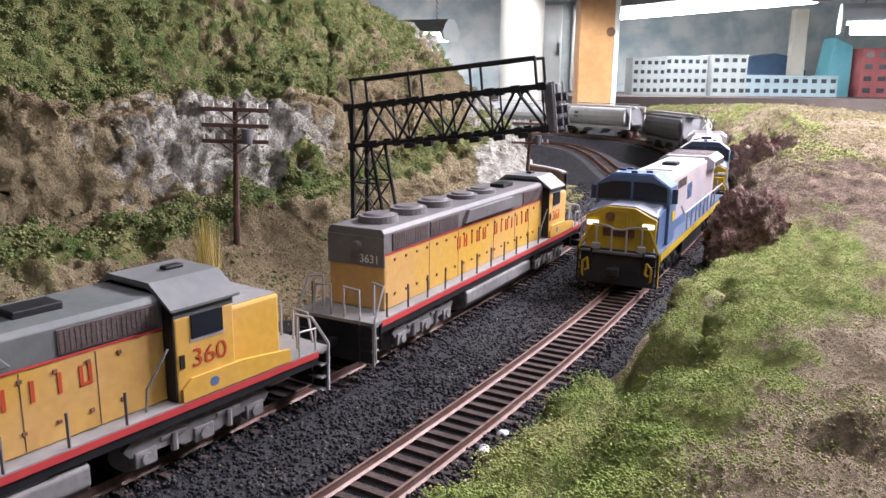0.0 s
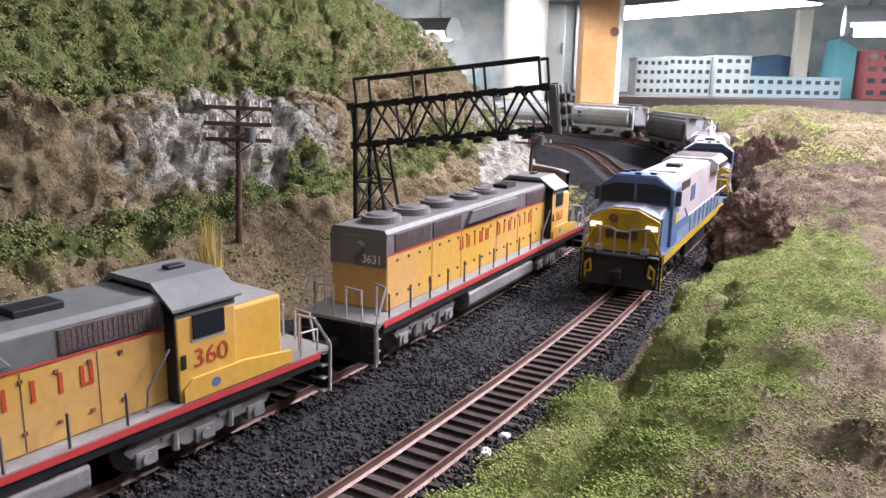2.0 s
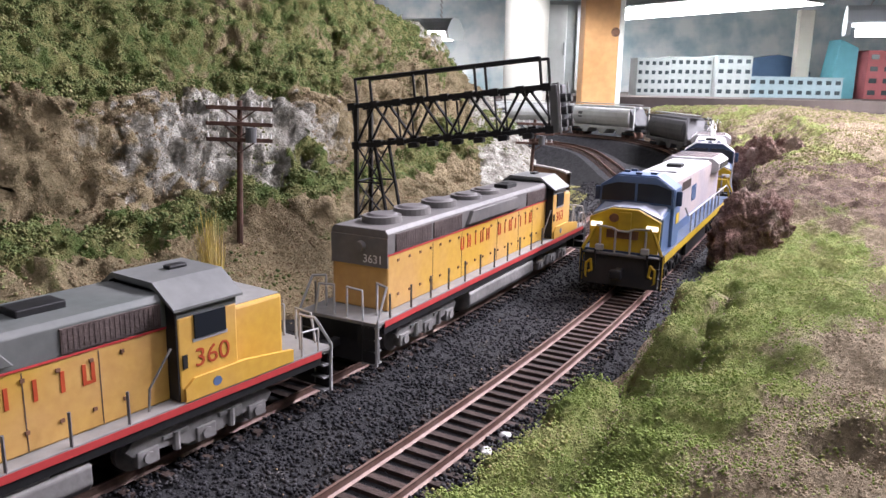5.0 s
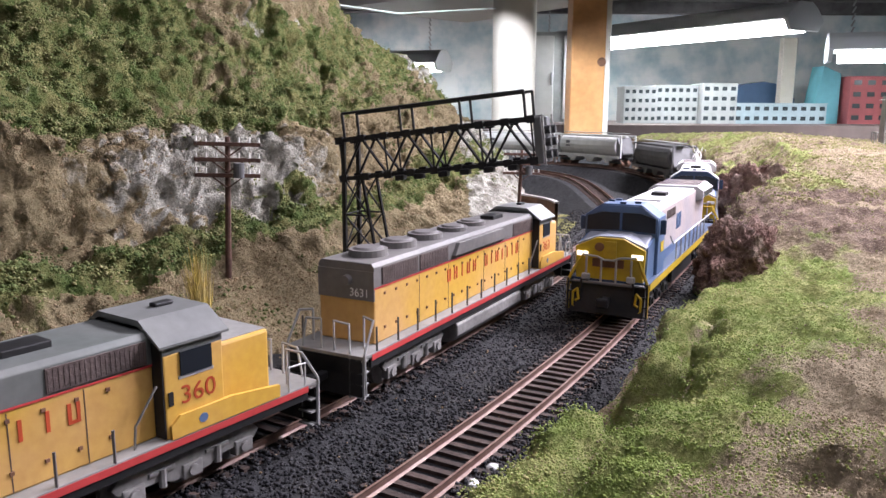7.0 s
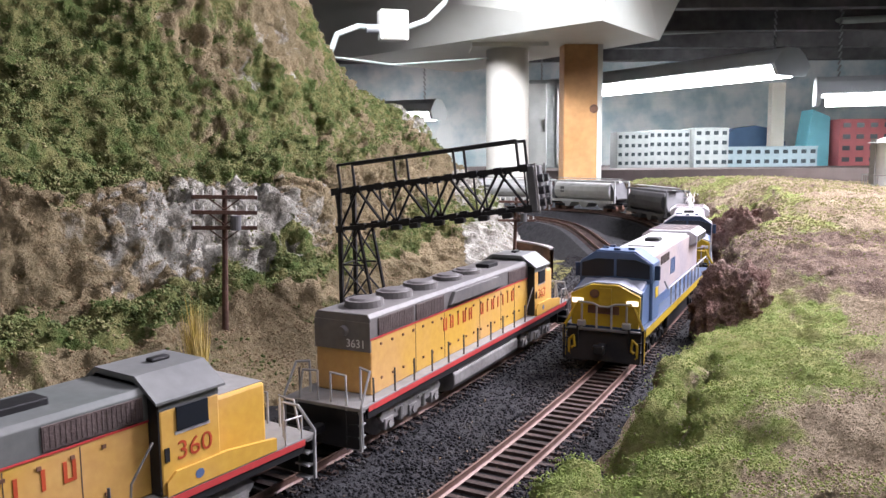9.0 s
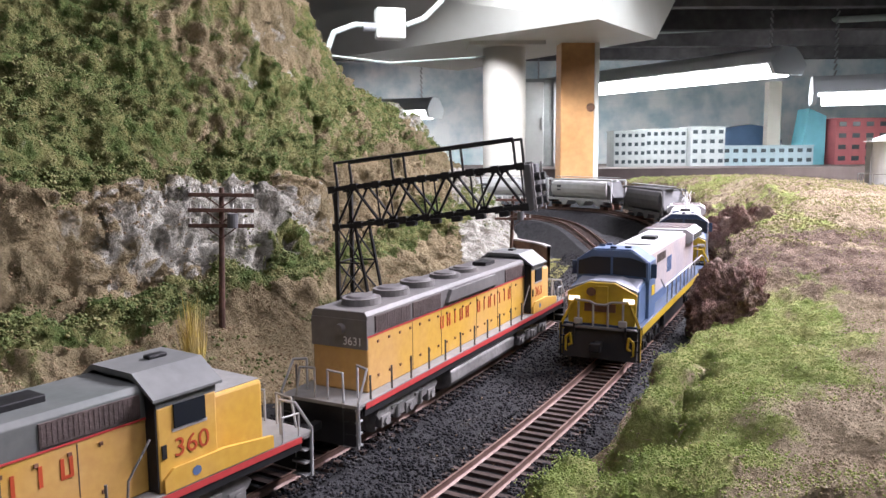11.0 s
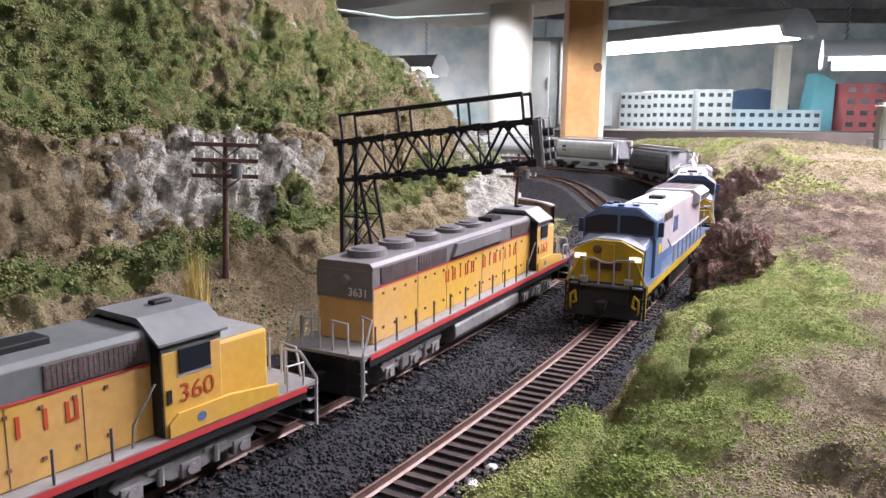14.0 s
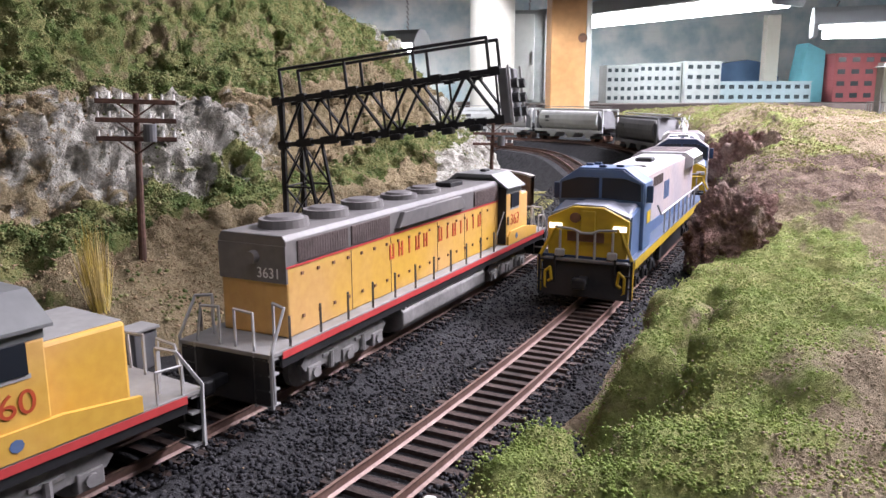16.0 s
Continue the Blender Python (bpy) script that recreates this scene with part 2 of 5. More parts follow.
M["rockmat"] = terrain_mat("red_rock", (0.15, 0.075, 0.062), (0.30, 0.20, 0.165), (0.40, 0.31, 0.26), (0.11, 0.052, 0.045), (0.2, 0.2, 0.07), (0.3, 0.3, 0.1))


# ---- mesh helpers ----
def part(name, bm, material, parent=None, label=""):
    """Links a bmesh as one mesh object under a thing or a part."""
    me = bpy.data.meshes.new(name)
    bm.to_mesh(me)
    bm.free()
    me.materials.append(material)
    ob = new(name, me)
    if parent is not None:
        ob.parent = parent
    if label:
        ob["label"] = label
    return ob


def thing(name, label, category, m=None, group="", kind=""):
    ob = new(name)
    ob.empty_display_size = 0.01
    if m is not None:
        ob.matrix_world = m
    return tagged(ob, label, category, group, kind)


def box(x0, x1, y0, y1, z0, z1, bevel=0.0, bm=None, m=None):
    bm = bm or bmesh.new()
    t = Matrix.Translation(((x0 + x1) / 2, (y0 + y1) / 2, (z0 + z1) / 2)) @ Matrix.Diagonal((x1 - x0, y1 - y0, z1 - z0, 1))
    if m is not None:
        t = m @ t
    made = bmesh.ops.create_cube(bm, size=1, matrix=t)["verts"]
    if bevel:
        edges = list({e for v in made for e in v.link_edges})
        bmesh.ops.bevel(bm, geom=edges, offset=bevel, segments=2, affect="EDGES", profile=0.5)
    return bm


def prism(profile, x0, x1, axis="x", bm=None, bevel=0.0):
    """A closed outline carried along one axis. Outline (y, z) for x, (x, z) for y, (x, y) for z."""
    bm = bm or bmesh.new()

    def at(p, d):
        return {"x": (d, p[0], p[1]), "y": (p[0], d, p[1]), "z": (p[0], p[1], d)}[axis]

    a = [bm.verts.new(at(p, x0)) for p in profile]
    c = [bm.verts.new(at(p, x1)) for p in profile]
    faces = [bm.faces.new(a), bm.faces.new(c[::-1])]
    for i in range(len(profile)):
        j = (i + 1) % len(profile)
        faces.append(bm.faces.new((a[j], a[i], c[i], c[j])))
    bmesh.ops.recalc_face_normals(bm, faces=faces)
    if bevel:
        edges = list({e for f in faces for e in f.edges})
        bmesh.ops.bevel(bm, geom=edges, offset=bevel, segments=2, affect="EDGES", profile=0.5)
    return bm


def cyl(a, b, r, r2=None, seg=12, bm=None):
    bm = bm or bmesh.new()
    a, b = Vector(a), Vector(b)
    d = b - a
    m = Matrix.Translation((a + b) / 2) @ d.to_track_quat("Z", "Y").to_matrix().to_4x4()
    bmesh.ops.create_cone(bm, cap_ends=True, segments=seg, radius1=r, radius2=r if r2 is None else r2, depth=d.length, matrix=m)
    return bm


def rod(points, r, seg=6, bm=None):
    """A bent wire through points."""
    bm = bm or bmesh.new()
    for a, b in zip(points[:-1], points[1:]):
        cyl(a, b, r, seg=seg, bm=bm)
    for p in points[1:-1]:
        bmesh.ops.create_icosphere(bm, subdivisions=1, radius=r * 1.02, matrix=Matrix.Translation(p))
    return bm


def soup(name, verts, faces, material, smooth=False):
    me = bpy.data.meshes.new(name)
    me.from_pydata(verts, [], faces)
    me.materials.append(material)
    if smooth:
        me.polygons.foreach_set("use_smooth", [True] * len(me.polygons))
    me.update()
    return new(name, me)


def scatter(name, places, sizes, material, squash=0.8, seed=1):
    """One joined mesh of many small lumps at places (n x 3), each a bent octahedron."""
    rng = np.random.default_rng(seed)
    n = len(places)
    base = np.array([(1, 0, 0), (0, 1, 0), (-1, 0, 0), (0, -1, 0), (0, 0, 1), (0, 0, -1)], float)
    tri = np.array([(0, 1, 4), (1, 2, 4), (2, 3, 4), (3, 0, 4), (1, 0, 5), (2, 1, 5), (3, 2, 5), (0, 3, 5)])
    v = base[None] * rng.uniform(0.6, 1.25, (n, 6, 1))
    q = rng.normal(size=(n, 4))
    q /= np.linalg.norm(q, axis=1, keepdims=True)
    w, x, y, z = q.T
    rot = np.stack([1 - 2 * (y * y + z * z), 2 * (x * y - w * z), 2 * (x * z + w * y), 2 * (x * y + w * z), 1 - 2 * (x * x + z * z), 2 * (y * z - w * x), 2 * (x * z - w * y), 2 * (y * z + w * x), 1 - 2 * (x * x + y * y)], 1).reshape(n, 3, 3)
    v = np.einsum("nij,nkj->nki", rot, v) * sizes[:, None, None]
    v[:, :, 2] *= squash
    v += places[:, None, :]
    f = tri[None] + (np.arange(n) * 6)[:, None, None]
    me = bpy.data.meshes.new(name)
    me.vertices.add(n * 6)
    me.vertices.foreach_set("co", v.astype(np.float32).ravel())
    me.loops.add(n * 24)
    me.loops.foreach_set("vertex_index", f.astype(np.int32).ravel())
    me.polygons.add(n * 8)
    me.polygons.foreach_set("loop_start", np.arange(0, n * 24, 3, dtype=np.int32))
    me.update(calc_edges=True)
    me.validate()
    me.materials.append(material)
    return new(name, me)


def bars(text_widths, x0, z0, height, gap, depth, y, bm=None, flip=False):
    """A row of upright letter-sized bars on a side wall at y, standing in for a company name."""
    bm = bm or bmesh.new()
    x = x0
    for w in text_widths:
        if w > 0:
            s = -1 if flip else 1
            box(min(x, x + s * w), max(x, x + s * w), y - depth, y + depth, z0, z0 + height, bm=bm)
        x += (abs(w) + gap) * (-1 if flip else 1)
    return bm


def writing(name, text, size, m, material, parent):
    cu = bpy.data.curves.new(name, "FONT")
    cu.body, cu.size, cu.extrude, cu.align_x = text, size, 0.00006, "CENTER"
    tmp = bpy.data.objects.new("tmp", cu)
    scene.collection.objects.link(tmp)
    dg = bpy.context.evaluated_depsgraph_get()
    me = bpy.data.meshes.new_from_object(tmp.evaluated_get(dg))
    bpy.data.objects.remove(tmp)
    me.materials.clear()
    me.materials.append(material)
    ob = new(name, me)
    ob.parent = parent
    ob.matrix_local = m
    return ob


# ---- the plan: two tracks on one wide curve about a common centre ----
CX, CY = -2.0416, 1.4756
R_OUT, R_IN = 2.398, 2.331


def ring(r, deg):
    return Vector((CX + r * math.cos(radians(deg)), CY + r * math.sin(radians(deg)), 0))


def on_track(r, deg, facing=1):
    """Pose on a track: x forward along the rails (away for facing 1), z up from the rail tops."""
    p = ring(r, deg)
    return pose(p.x, p.y, 0, 0, 0, deg + (90 if facing > 0 else -90))


TANGENT = -27.0


def on_straight(s, facing=1):
    """Pose on the straight outer track, s metres past the end of its curve."""
    p = ring(R_OUT, TANGENT) + Vector((-math.sin(radians(TANGENT)), math.cos(radians(TANGENT)), 0)) * s
    return pose(p.x, p.y, 0, 0, 0, TANGENT + (90 if facing > 0 else -90))


def hump(x, a, b):
    t = np.clip((x - a) / (b - a), 0, 1)
    return t * t * (3 - 2 * t)


def fbm(x, y, z, octaves=4, freq=1.0):
    return noise.fractal((x * freq, y * freq, z * freq), 1.0, 2.0, octaves)


LEFT_W = np.array([0.02, 0.04, 0.078, 0.10, 0.15, 0.19, 0.205, 0.225, 0.26, 0.30, 0.33, 0.37, 0.42, 0.47, 0.60, 0.90])
LEFT_NEAR = np.array([-0.010, -0.015, -0.015, 0.004, 0.021, 0.026, 0.030, 0.075, 0.090, 0.098, 0.125, 0.150, 0.158, 0.19, 0.22, 0.22])
LEFT_FAR = np.array([-0.004, 0.002, 0.006, 0.014, 0.032, 0.045, 0.052, 0.075, 0.115, 0.155, 0.178, 0.182, 0.18, 0.18, 0.18, 0.18])


def left_height(x, y):
    dx, dy = x - CX, y - CY
    r, deg = math.hypot(dx, dy), math.degrees(math.atan2(dy, dx))
    w = R_IN - r
    wv = w + 0.022 * fbm(x, y, 3.1, 3, 9.0) * hump(w, 0.05, 0.2)
    k = float(hump(np.array(deg), -24.0, -17.0))
    z = (1 - k) * np.interp(wv, LEFT_W, LEFT_NEAR) + k * np.interp(wv, LEFT_W, LEFT_FAR)
    peak = 0.23 * math.exp(-(((x + 0.305) / 0.185) ** 4) - ((y - 0.92) / 0.20) ** 2)
    z += peak * float(hump(np.array(w), 0.30, 0.41))
    if deg > -5:
        z *= 1 - float(hump(np.array(deg), -5.0, -1.5)) * 0.97
    z *= 1 - float(hump(np.array(y), 1.27, 1.36))
    if y > 0.6:
        z = -0.022 + (z + 0.022) * (1 - float(hump(np.array(x), 0.07 + 0.04 * (y - 0.72), 0.125 + 0.04 * (y - 0.72))))
    rough = float(hump(np.array(w), 0.04, 0.12))
    steep = 1.0 if wv > 0.19 else 0.55
    z += rough * (0.016 * steep * fbm(x, y, 0.3, 4, 24.0) + 0.008 * steep * (0.35 - abs(fbm(x, y, z * 1.5, 3, 42.0))) + 0.0035 * fbm(x, y, 7.7, 3, 150.0))
    crag = math.exp(-((wv - 0.222) / 0.045) ** 2)
    z += rough * crag * (0.006 * (0.3 - abs(fbm(x, y, z * 3, 3, 75.0))))
    # gullies washed down the earth bank
    z -= 0.006 * float(hump(np.array(w), 0.05, 0.08)) * (1 - float(hump(np.array(w), 0.14, 0.18))) * max(0.0, fbm(deg * 1.1, w * 3, 2.0, 3, 2.2))
    return z


RIGHT_D = np.array([-46, -40, -34, -32, -31.3, -30.9, -30.2, -29.7, -29, -27, -25.2, -23.6, -21, -18.5, -15, -11, -6, 2.0])
RIGHT_V = np.array([0.018, 0.031, 0.039, 0.048, 0.07, 0.11, 0.2, 0.5])
RIGHT_Z = np.array([
    (-.004, .0, .012, .030, .035, .035, .03), (-.004, .0, .012, .030, .035, .035, .03), (-.006, .004, .016, .024, .030, .035, .03),
    (-.006, .005, .018, .026, .032, .034, .03), (-.006, .010, .020, .028, .033, .033, .03), (-.006, -.007, -.006, .024, .032, .033, .03), (-.006, -.007, -.006, .028, .033, .033, .03),
    (-.006, .006, .018, .030, .033, .033, .03), (-.006, .003, .022, .030, .033, .033, .03), (-.006, .000, .014, .022, .029, .030, .03),
    (-.006, -.004, .002, .010, .016, .020, .02), (-.006, -.004, .012, .036, .036, .032, .025), (-.006, -.005, .010, .050, .050, .042, .03),
    (-.006, -.006, -.002, .045, .062, .055, .035), (-.006, -.006, -.004, .030, .068, .065, .04), (-.004, .005, .030, .060, .078, .072, .045),
    (.0, .02, .055, .070, .072, .070, .05), (.0, .02, .05, .06, .06, .06, .05)])
RIGHT_Z = np.insert(RIGHT_Z, 3, RIGHT_Z[:, 2] + 0.7 * (RIGHT_Z[:, 3] - RIGHT_Z[:, 2]), axis=1)
RIGHT_Z[5, 3] = RIGHT_Z[6, 3] = -0.003


def right_height(x, y):
    dx, dy = x - CX, y - CY
    r, deg = math.hypot(dx, dy), math.degrees(math.atan2(dy, dx))
    v = r - R_OUT + 0.0035 * fbm(x, y, 1.7, 3, 22.0)
    v -= 0.0045 * float(hump(np.array(deg), -30.6, -29.6)) * (1 - float(hump(np.array(deg), -25.5, -24.0)))
    if 0.024 < v < 0.046:
        # a steep cut edge between the ballast and the turf
        v = 0.024 + 0.022 * float(hump(np.array(v), 0.026, 0.044))
    d = deg + 0.12 * fbm(x, y, 5.0, 2, 30.0)
    i = int(np.clip(np.searchsorted(RIGHT_D, d) - 1, 0, len(RIGHT_D) - 2))
    f = min(max((d - RIGHT_D[i]) / (RIGHT_D[i + 1] - RIGHT_D[i]), 0), 1)
    f = f * f * (3 - 2 * f)
    z = (1 - f) * np.interp(v, RIGHT_V, RIGHT_Z[i]) + f * np.interp(v, RIGHT_V, RIGHT_Z[i + 1])
    rough = float(hump(np.array(v), 0.022, 0.05))
    if deg < -28.5:
        z -= 0.013 * math.exp(-((v - 0.054) / 0.005) ** 2) * float(hump(np.array(deg), -36.0, -33.0))
    z += rough * (0.004 * fbm(x, y, 0.9, 4, 45.0) + 0.0028 * fbm(x, y, 4.4, 3, 150.0))
    return z


# ---- room shell and the layout's deck ----
def room():
    part_floor = part("floor", box(-4, 5, -3, 6.5, -1.15, -1.1), M["floor"])
    tagged(part_floor, "grey concrete basement floor", "floor", kind="structure")
    ce = box(-4, 5, -3, 1.55, 1.25, 1.3)
    box(-4, 5, 1.55, 6.5, 0.62, 0.67, bm=ce)
    box(-4, 5, 1.55, 1.60, 0.67, 1.25, bm=ce)
    tagged(part("ceiling", ce, M["ceiling"]), "dark boarded basement ceiling", "ceiling", kind="structure")
    for n, b in (("wall_north", (-4, 5, 6.5, 6.6)), ("wall_south", (-4, 5, -3.1, -3)), ("wall_east", (5, 5.1, -3, 6.5)), ("wall_west", (-4.1, -4, -3, 6.5))):
        tagged(part(n, box(*b, -1.15, 1.3), M["wall"]), "pale painted basement wall", "wall", kind="structure")
    for i in range(9):
        y = 1.9 + i * 0.42
        tagged(part("ceiling_joist", box(-4, 5, y, y + 0.045, 0.54, 0.62), M["joist"]), "dark wooden ceiling joist", "joist", "ceiling joists", "structure")
    tagged(part("deck", box(-1.6, 1.6, -0.6, 1.75, -0.10, -0.014), M["bed"]), "dark scenery base of the model railway", "layout deck", kind="structure")

    tagged(part("ground_far_bank", prism([(1.44, -0.0135), (1.50, 0.012), (1.60, 0.020), (1.74, 0.020), (1.74, -0.0135)], -0.9, 1.2, "x"), M["bed"]), "dark earth bank behind the far curve", "bank", kind="structure")


room()


def heightfield(name, deg0, deg1, r0, r1, nd, nr, height, material, rock_of, turf_of, spacing, crag):
    verts = []
    for j in range(nr):
        r = r0 + (r1 - r0) * float(spacing(j / (nr - 1)))
        for i in range(nd):
            a = radians(deg0 + (deg1 - deg0) * i / (nd - 1))
            x, y = CX + r * math.cos(a), CY + r * math.sin(a)
            verts.append((x, y, height(x, y)))
    faces = [(j * nd + i, j * nd + i + 1, (j + 1) * nd + i + 1, (j + 1) * nd + i) for j in range(nr - 1) for i in range(nd - 1)]
    v = np.array(verts)
    g = v.reshape(nr, nd, 3)
    da, db = np.gradient(g, axis=1), np.gradient(g, axis=0)
    nrm = np.cross(da, db)
    nrm /= np.linalg.norm(nrm, axis=2, keepdims=True)
    up = np.abs(nrm[:, :, 2]).ravel()
    # crags: lumps and hollows along the surface normal, stronger where the ground is steep
    flip = np.where(nrm[:, :, 2:3] < 0, -1.0, 1.0)
    out = (nrm * flip).reshape(-1, 3)
    for k in range(len(v)):
        a = crag(v[k], up[k])
        if a > 0:
            p = v[k]
            d = 0.75 * (0.32 - abs(fbm(p[0], p[1], p[2], 3, 38.0))) + 0.45 * fbm(p[0], p[1], p[2], 3, 105.0)
            v[k] = p + out[k] * (a * d)
    verts = v.tolist()
    ob = soup(name, verts, faces, material, True)
    for key, of in (("rock", rock_of), ("turf", turf_of)):
        at = ob.data.attributes.new(key, "FLOAT", "POINT")
        at.data.foreach_set("value", np.array([of(p, u) for p, u in zip(v, up)], np.float32))
    return ob, v, up


def polar(p):
    dx, dy = p[0] - CX, p[1] - CY
    return math.hypot(dx, dy), math.degrees(math.atan2(dy, dx))


def left_rock(p, u):
    r, d = polar(p)
    w = R_IN - r
    band = math.exp(-((w - 0.222) / 0.035) ** 2) * (0.15 + 0.8 * math.exp(-((d + 25.8) / 2.3) ** 2))
    patch = (0.8 if p[2] < 0.2 else 0.25) * max(0.0, fbm(p[0] + 3.0, p[1], p[2], 3, 9.0) - 0.05) if w > 0.24 else 0.0
    top = 0.12 * float(hump(np.array(p[2]), 0.185, 0.24))
    far = 0.6 if d > -9 and p[2] > 0.13 else 0.0
    if p[1] > 0.58 and p[0] > 0.03 and p[2] < 0.09:
        far = 0.75
    return max(band, top + patch, far) + (0.25 if u < 0.6 else 0.0) - 0.1


def left_turf(p, u):
    r, d = polar(p)
    w = R_IN - r
    base = 0.86 if w > 0.25 else (0.62 if 0.155 < w < 0.20 else 0.12)
    if p[2] > 0.20:
        base -= 0.06
    if w > 0.24 and d > -22.5:
        base -= 0.15
    return base + (u - 0.72) * 0.7 + 0.5 * fbm(p[0], p[1] + 7.0, p[2], 3, 11.0)


def right_rock(p, u):
    r, d = polar(p)
    bank = math.exp(-((d + 23.2) / 1.6) ** 2) * 0.75 + (0.0 if d < -22 else 0.5 if p[2] < 0.05 else 0.40)
    return bank + (0.55 if u < (0.6 if d > -25 else 0.35) else 0.0)


def right_turf(p, u):
    r, d = polar(p)
    v = r - R_OUT
    if v < 0.032:
        return -1.0
    edge = float(np.interp(d, [-33, -31, -29, -26, -24], [0.073, 0.080, 0.092, 0.108, 0.116])) + 0.02 * fbm(p[0], p[1], 0.0, 2, 30.0)
    return 0.75 - 0.62 * float(hump(np.array(v), edge - 0.012, edge + 0.028)) + (u - 0.8) * 0.6 - 0.55 * math.exp(-((d + 23.3) / 1.5) ** 2) * (1 if v > 0.045 else 0) + (0.35 * fbm(p[0], p[1], 3.0, 3, 14.0) - 0.30 if d > -22.5 else 0)


left_hill, LV, LU = heightfield("ground_left_hillside", -43, 2, R_IN - 0.02, R_IN - 0.92, 600, 270, left_height, M["hill_left"], left_rock, left_turf, lambda t: np.interp(t, [0, 0.15, 0.50, 0.85, 1], [0, 0.178, 0.311, 0.533, 1]),
                                lambda p, u: (0.011 + 0.018 * (1 - u)) * float(hump(np.array(R_IN - math.hypot(p[0] - CX, p[1] - CY)), 0.09, 0.16)))
tagged(left_hill, "plaster hillside with rock faces, earth and green turf", "hillside", kind="structure")
right_hill, RV, RU = heightfield("ground_right_hillside", -47, 2, R_OUT + 0.016, R_OUT + 0.55, 470, 190, right_height, M["hill_right"], right_rock, right_turf, lambda t: t ** 1.35,
                                 lambda p, u: (0.003 + 0.010 * (1 - u)) * float(hump(np.array(math.hypot(p[0] - CX, p[1] - CY) - R_OUT), 0.028, 0.04)))
tagged(right_hill, "low plaster hill with yellow-green turf and brown earth", "hillside", kind="structure")


def scatter_on(name, V, U, keep, count, lo, hi, material, lift, seed, label, cat, squash=0.8):
    rng = np.random.default_rng(seed)
    wgt = np.array([keep(p, u) for p, u in zip(V, U)])
    wgt = np.clip(wgt, 0, None)
    idx = rng.choice(len(V), size=count, p=wgt / wgt.sum())
    s = rng.uniform(lo, hi, count) * rng.uniform(0.6, 1.0, count)
    p = V[idx] + rng.normal(0, 0.0016, (count, 3)) * np.array([1, 1, 0.3])
    p[:, 2] += s * lift
    ob = scatter(name, p, s, material, squash, seed)
    return tagged(ob, label, cat, kind="stuff")


def far_weight(p):
    d = math.hypot(p[0], p[1])
    return 1.0 / max(d, 0.12) ** 1.6 if d < 1.5 else 0.0


def in_view(p):
    return 1.0 if abs(p[0]) < 0.72 * p[1] + 0.05 and p[1] > 0.05 else 0.0


def left_green(p, u):
    return max(0.0, left_turf(p, u) - 0.28 + 0.5 * fbm(p[0], p[1], p[2], 3, 16.0)) * far_weight(p) * in_view(p)


scatter_on("left_turf", LV, LU, left_green, 95000, 0.0005, 0.0018, M["turf_left"], 0.25, 11, "clumped green and olive foam turf on the hillside", "turf")
scatter_on("left_rubble", LV, LU, lambda p, u: max(0.0, 0.75 - left_turf(p, u) - left_rock(p, u) * 0.9) * far_weight(p) * in_view(p) * (1 if R_IN - polar(p)[0] > 0.045 else 0.1), 36000, 0.0003, 0.0011, M["rubble"], 0.15, 12, "brown earth crumbs and talus on the slope", "rubble")
scatter_on("right_turf", RV, RU, lambda p, u: (0.0 if polar(p)[1] > -24.5 else 1.0) * max(0.0, right_turf(p, u) - 0.1 + 0.4 * fbm(p[0], p[1], p[2], 3, 20.0)) * far_weight(p) * in_view(p) * (1 if polar(p)[0] - R_OUT > 0.028 else 0), 95000, 0.00025, 0.00062, M["turf_right"], 0.15, 13, "bright yellow-green foam turf", "turf")
scatter_on("right_dry_turf", RV, RU, lambda p, u: (0.0 if polar(p)[1] < -25.5 or polar(p)[0] - R_OUT > 0.33 else 1.0) * (max(0.0, 0.42 + 0.8 * fbm(p[0], p[1], p[2], 3, 16.0)) if polar(p)[1] > -22.5 else 0.12) * in_view(p) * (0.25 if p[2] < 0.045 else 1.0) * (1 if polar(p)[0] - R_OUT > 0.028 else 0), 62000, 0.0005, 0.0013, M["turf_dry"], 0.15, 15, "dry yellowish foam turf on the far hill", "turf")
scatter_on("right_rubble", RV, RU, lambda p, u: (0.12 if polar(p)[1] > -22.5 else 1.0) * max(0.0, 0.7 - right_turf(p, u)) * far_weight(p) * in_view(p) * (1 if polar(p)[0] - R_OUT > 0.035 else 0), 45000, 0.00025, 0.0006, M["rubble_right"], 0.15, 14, "tan earth crumbs and dry turf", "rubble")


# ---- road bed, ballast and rails ----
FAR = [(0.235, 0.70), (0.268, 0.82), (0.295, 0.93), (0.305, 1.04), (0.285, 1.13), (0.245, 1.215), (0.16, 1.30), (0.04, 1.36), (-0.15, 1.38)]


def spline(points, n):
    """Catmull-Rom through points."""
    p = [Vector((*q, 0)) for q in points]
    p = [p[0] * 2 - p[1]] + p + [p[-1] * 2 - p[-2]]
    out = []
    for i in range(1, len(p) - 2):
        for k in range(n):
            t = k / n
            a, b, c, d = p[i - 1:i + 3]
            out.append(0.5 * (2 * b + (c - a) * t + (2 * a - 5 * b + 4 * c - d) * t * t + (3 * b - a - 3 * c + d) * t ** 3))
    return out + [p[-2]]


def far_z(y):
    return 0.024 * float(hump(np.array(y), 0.72, 1.2))


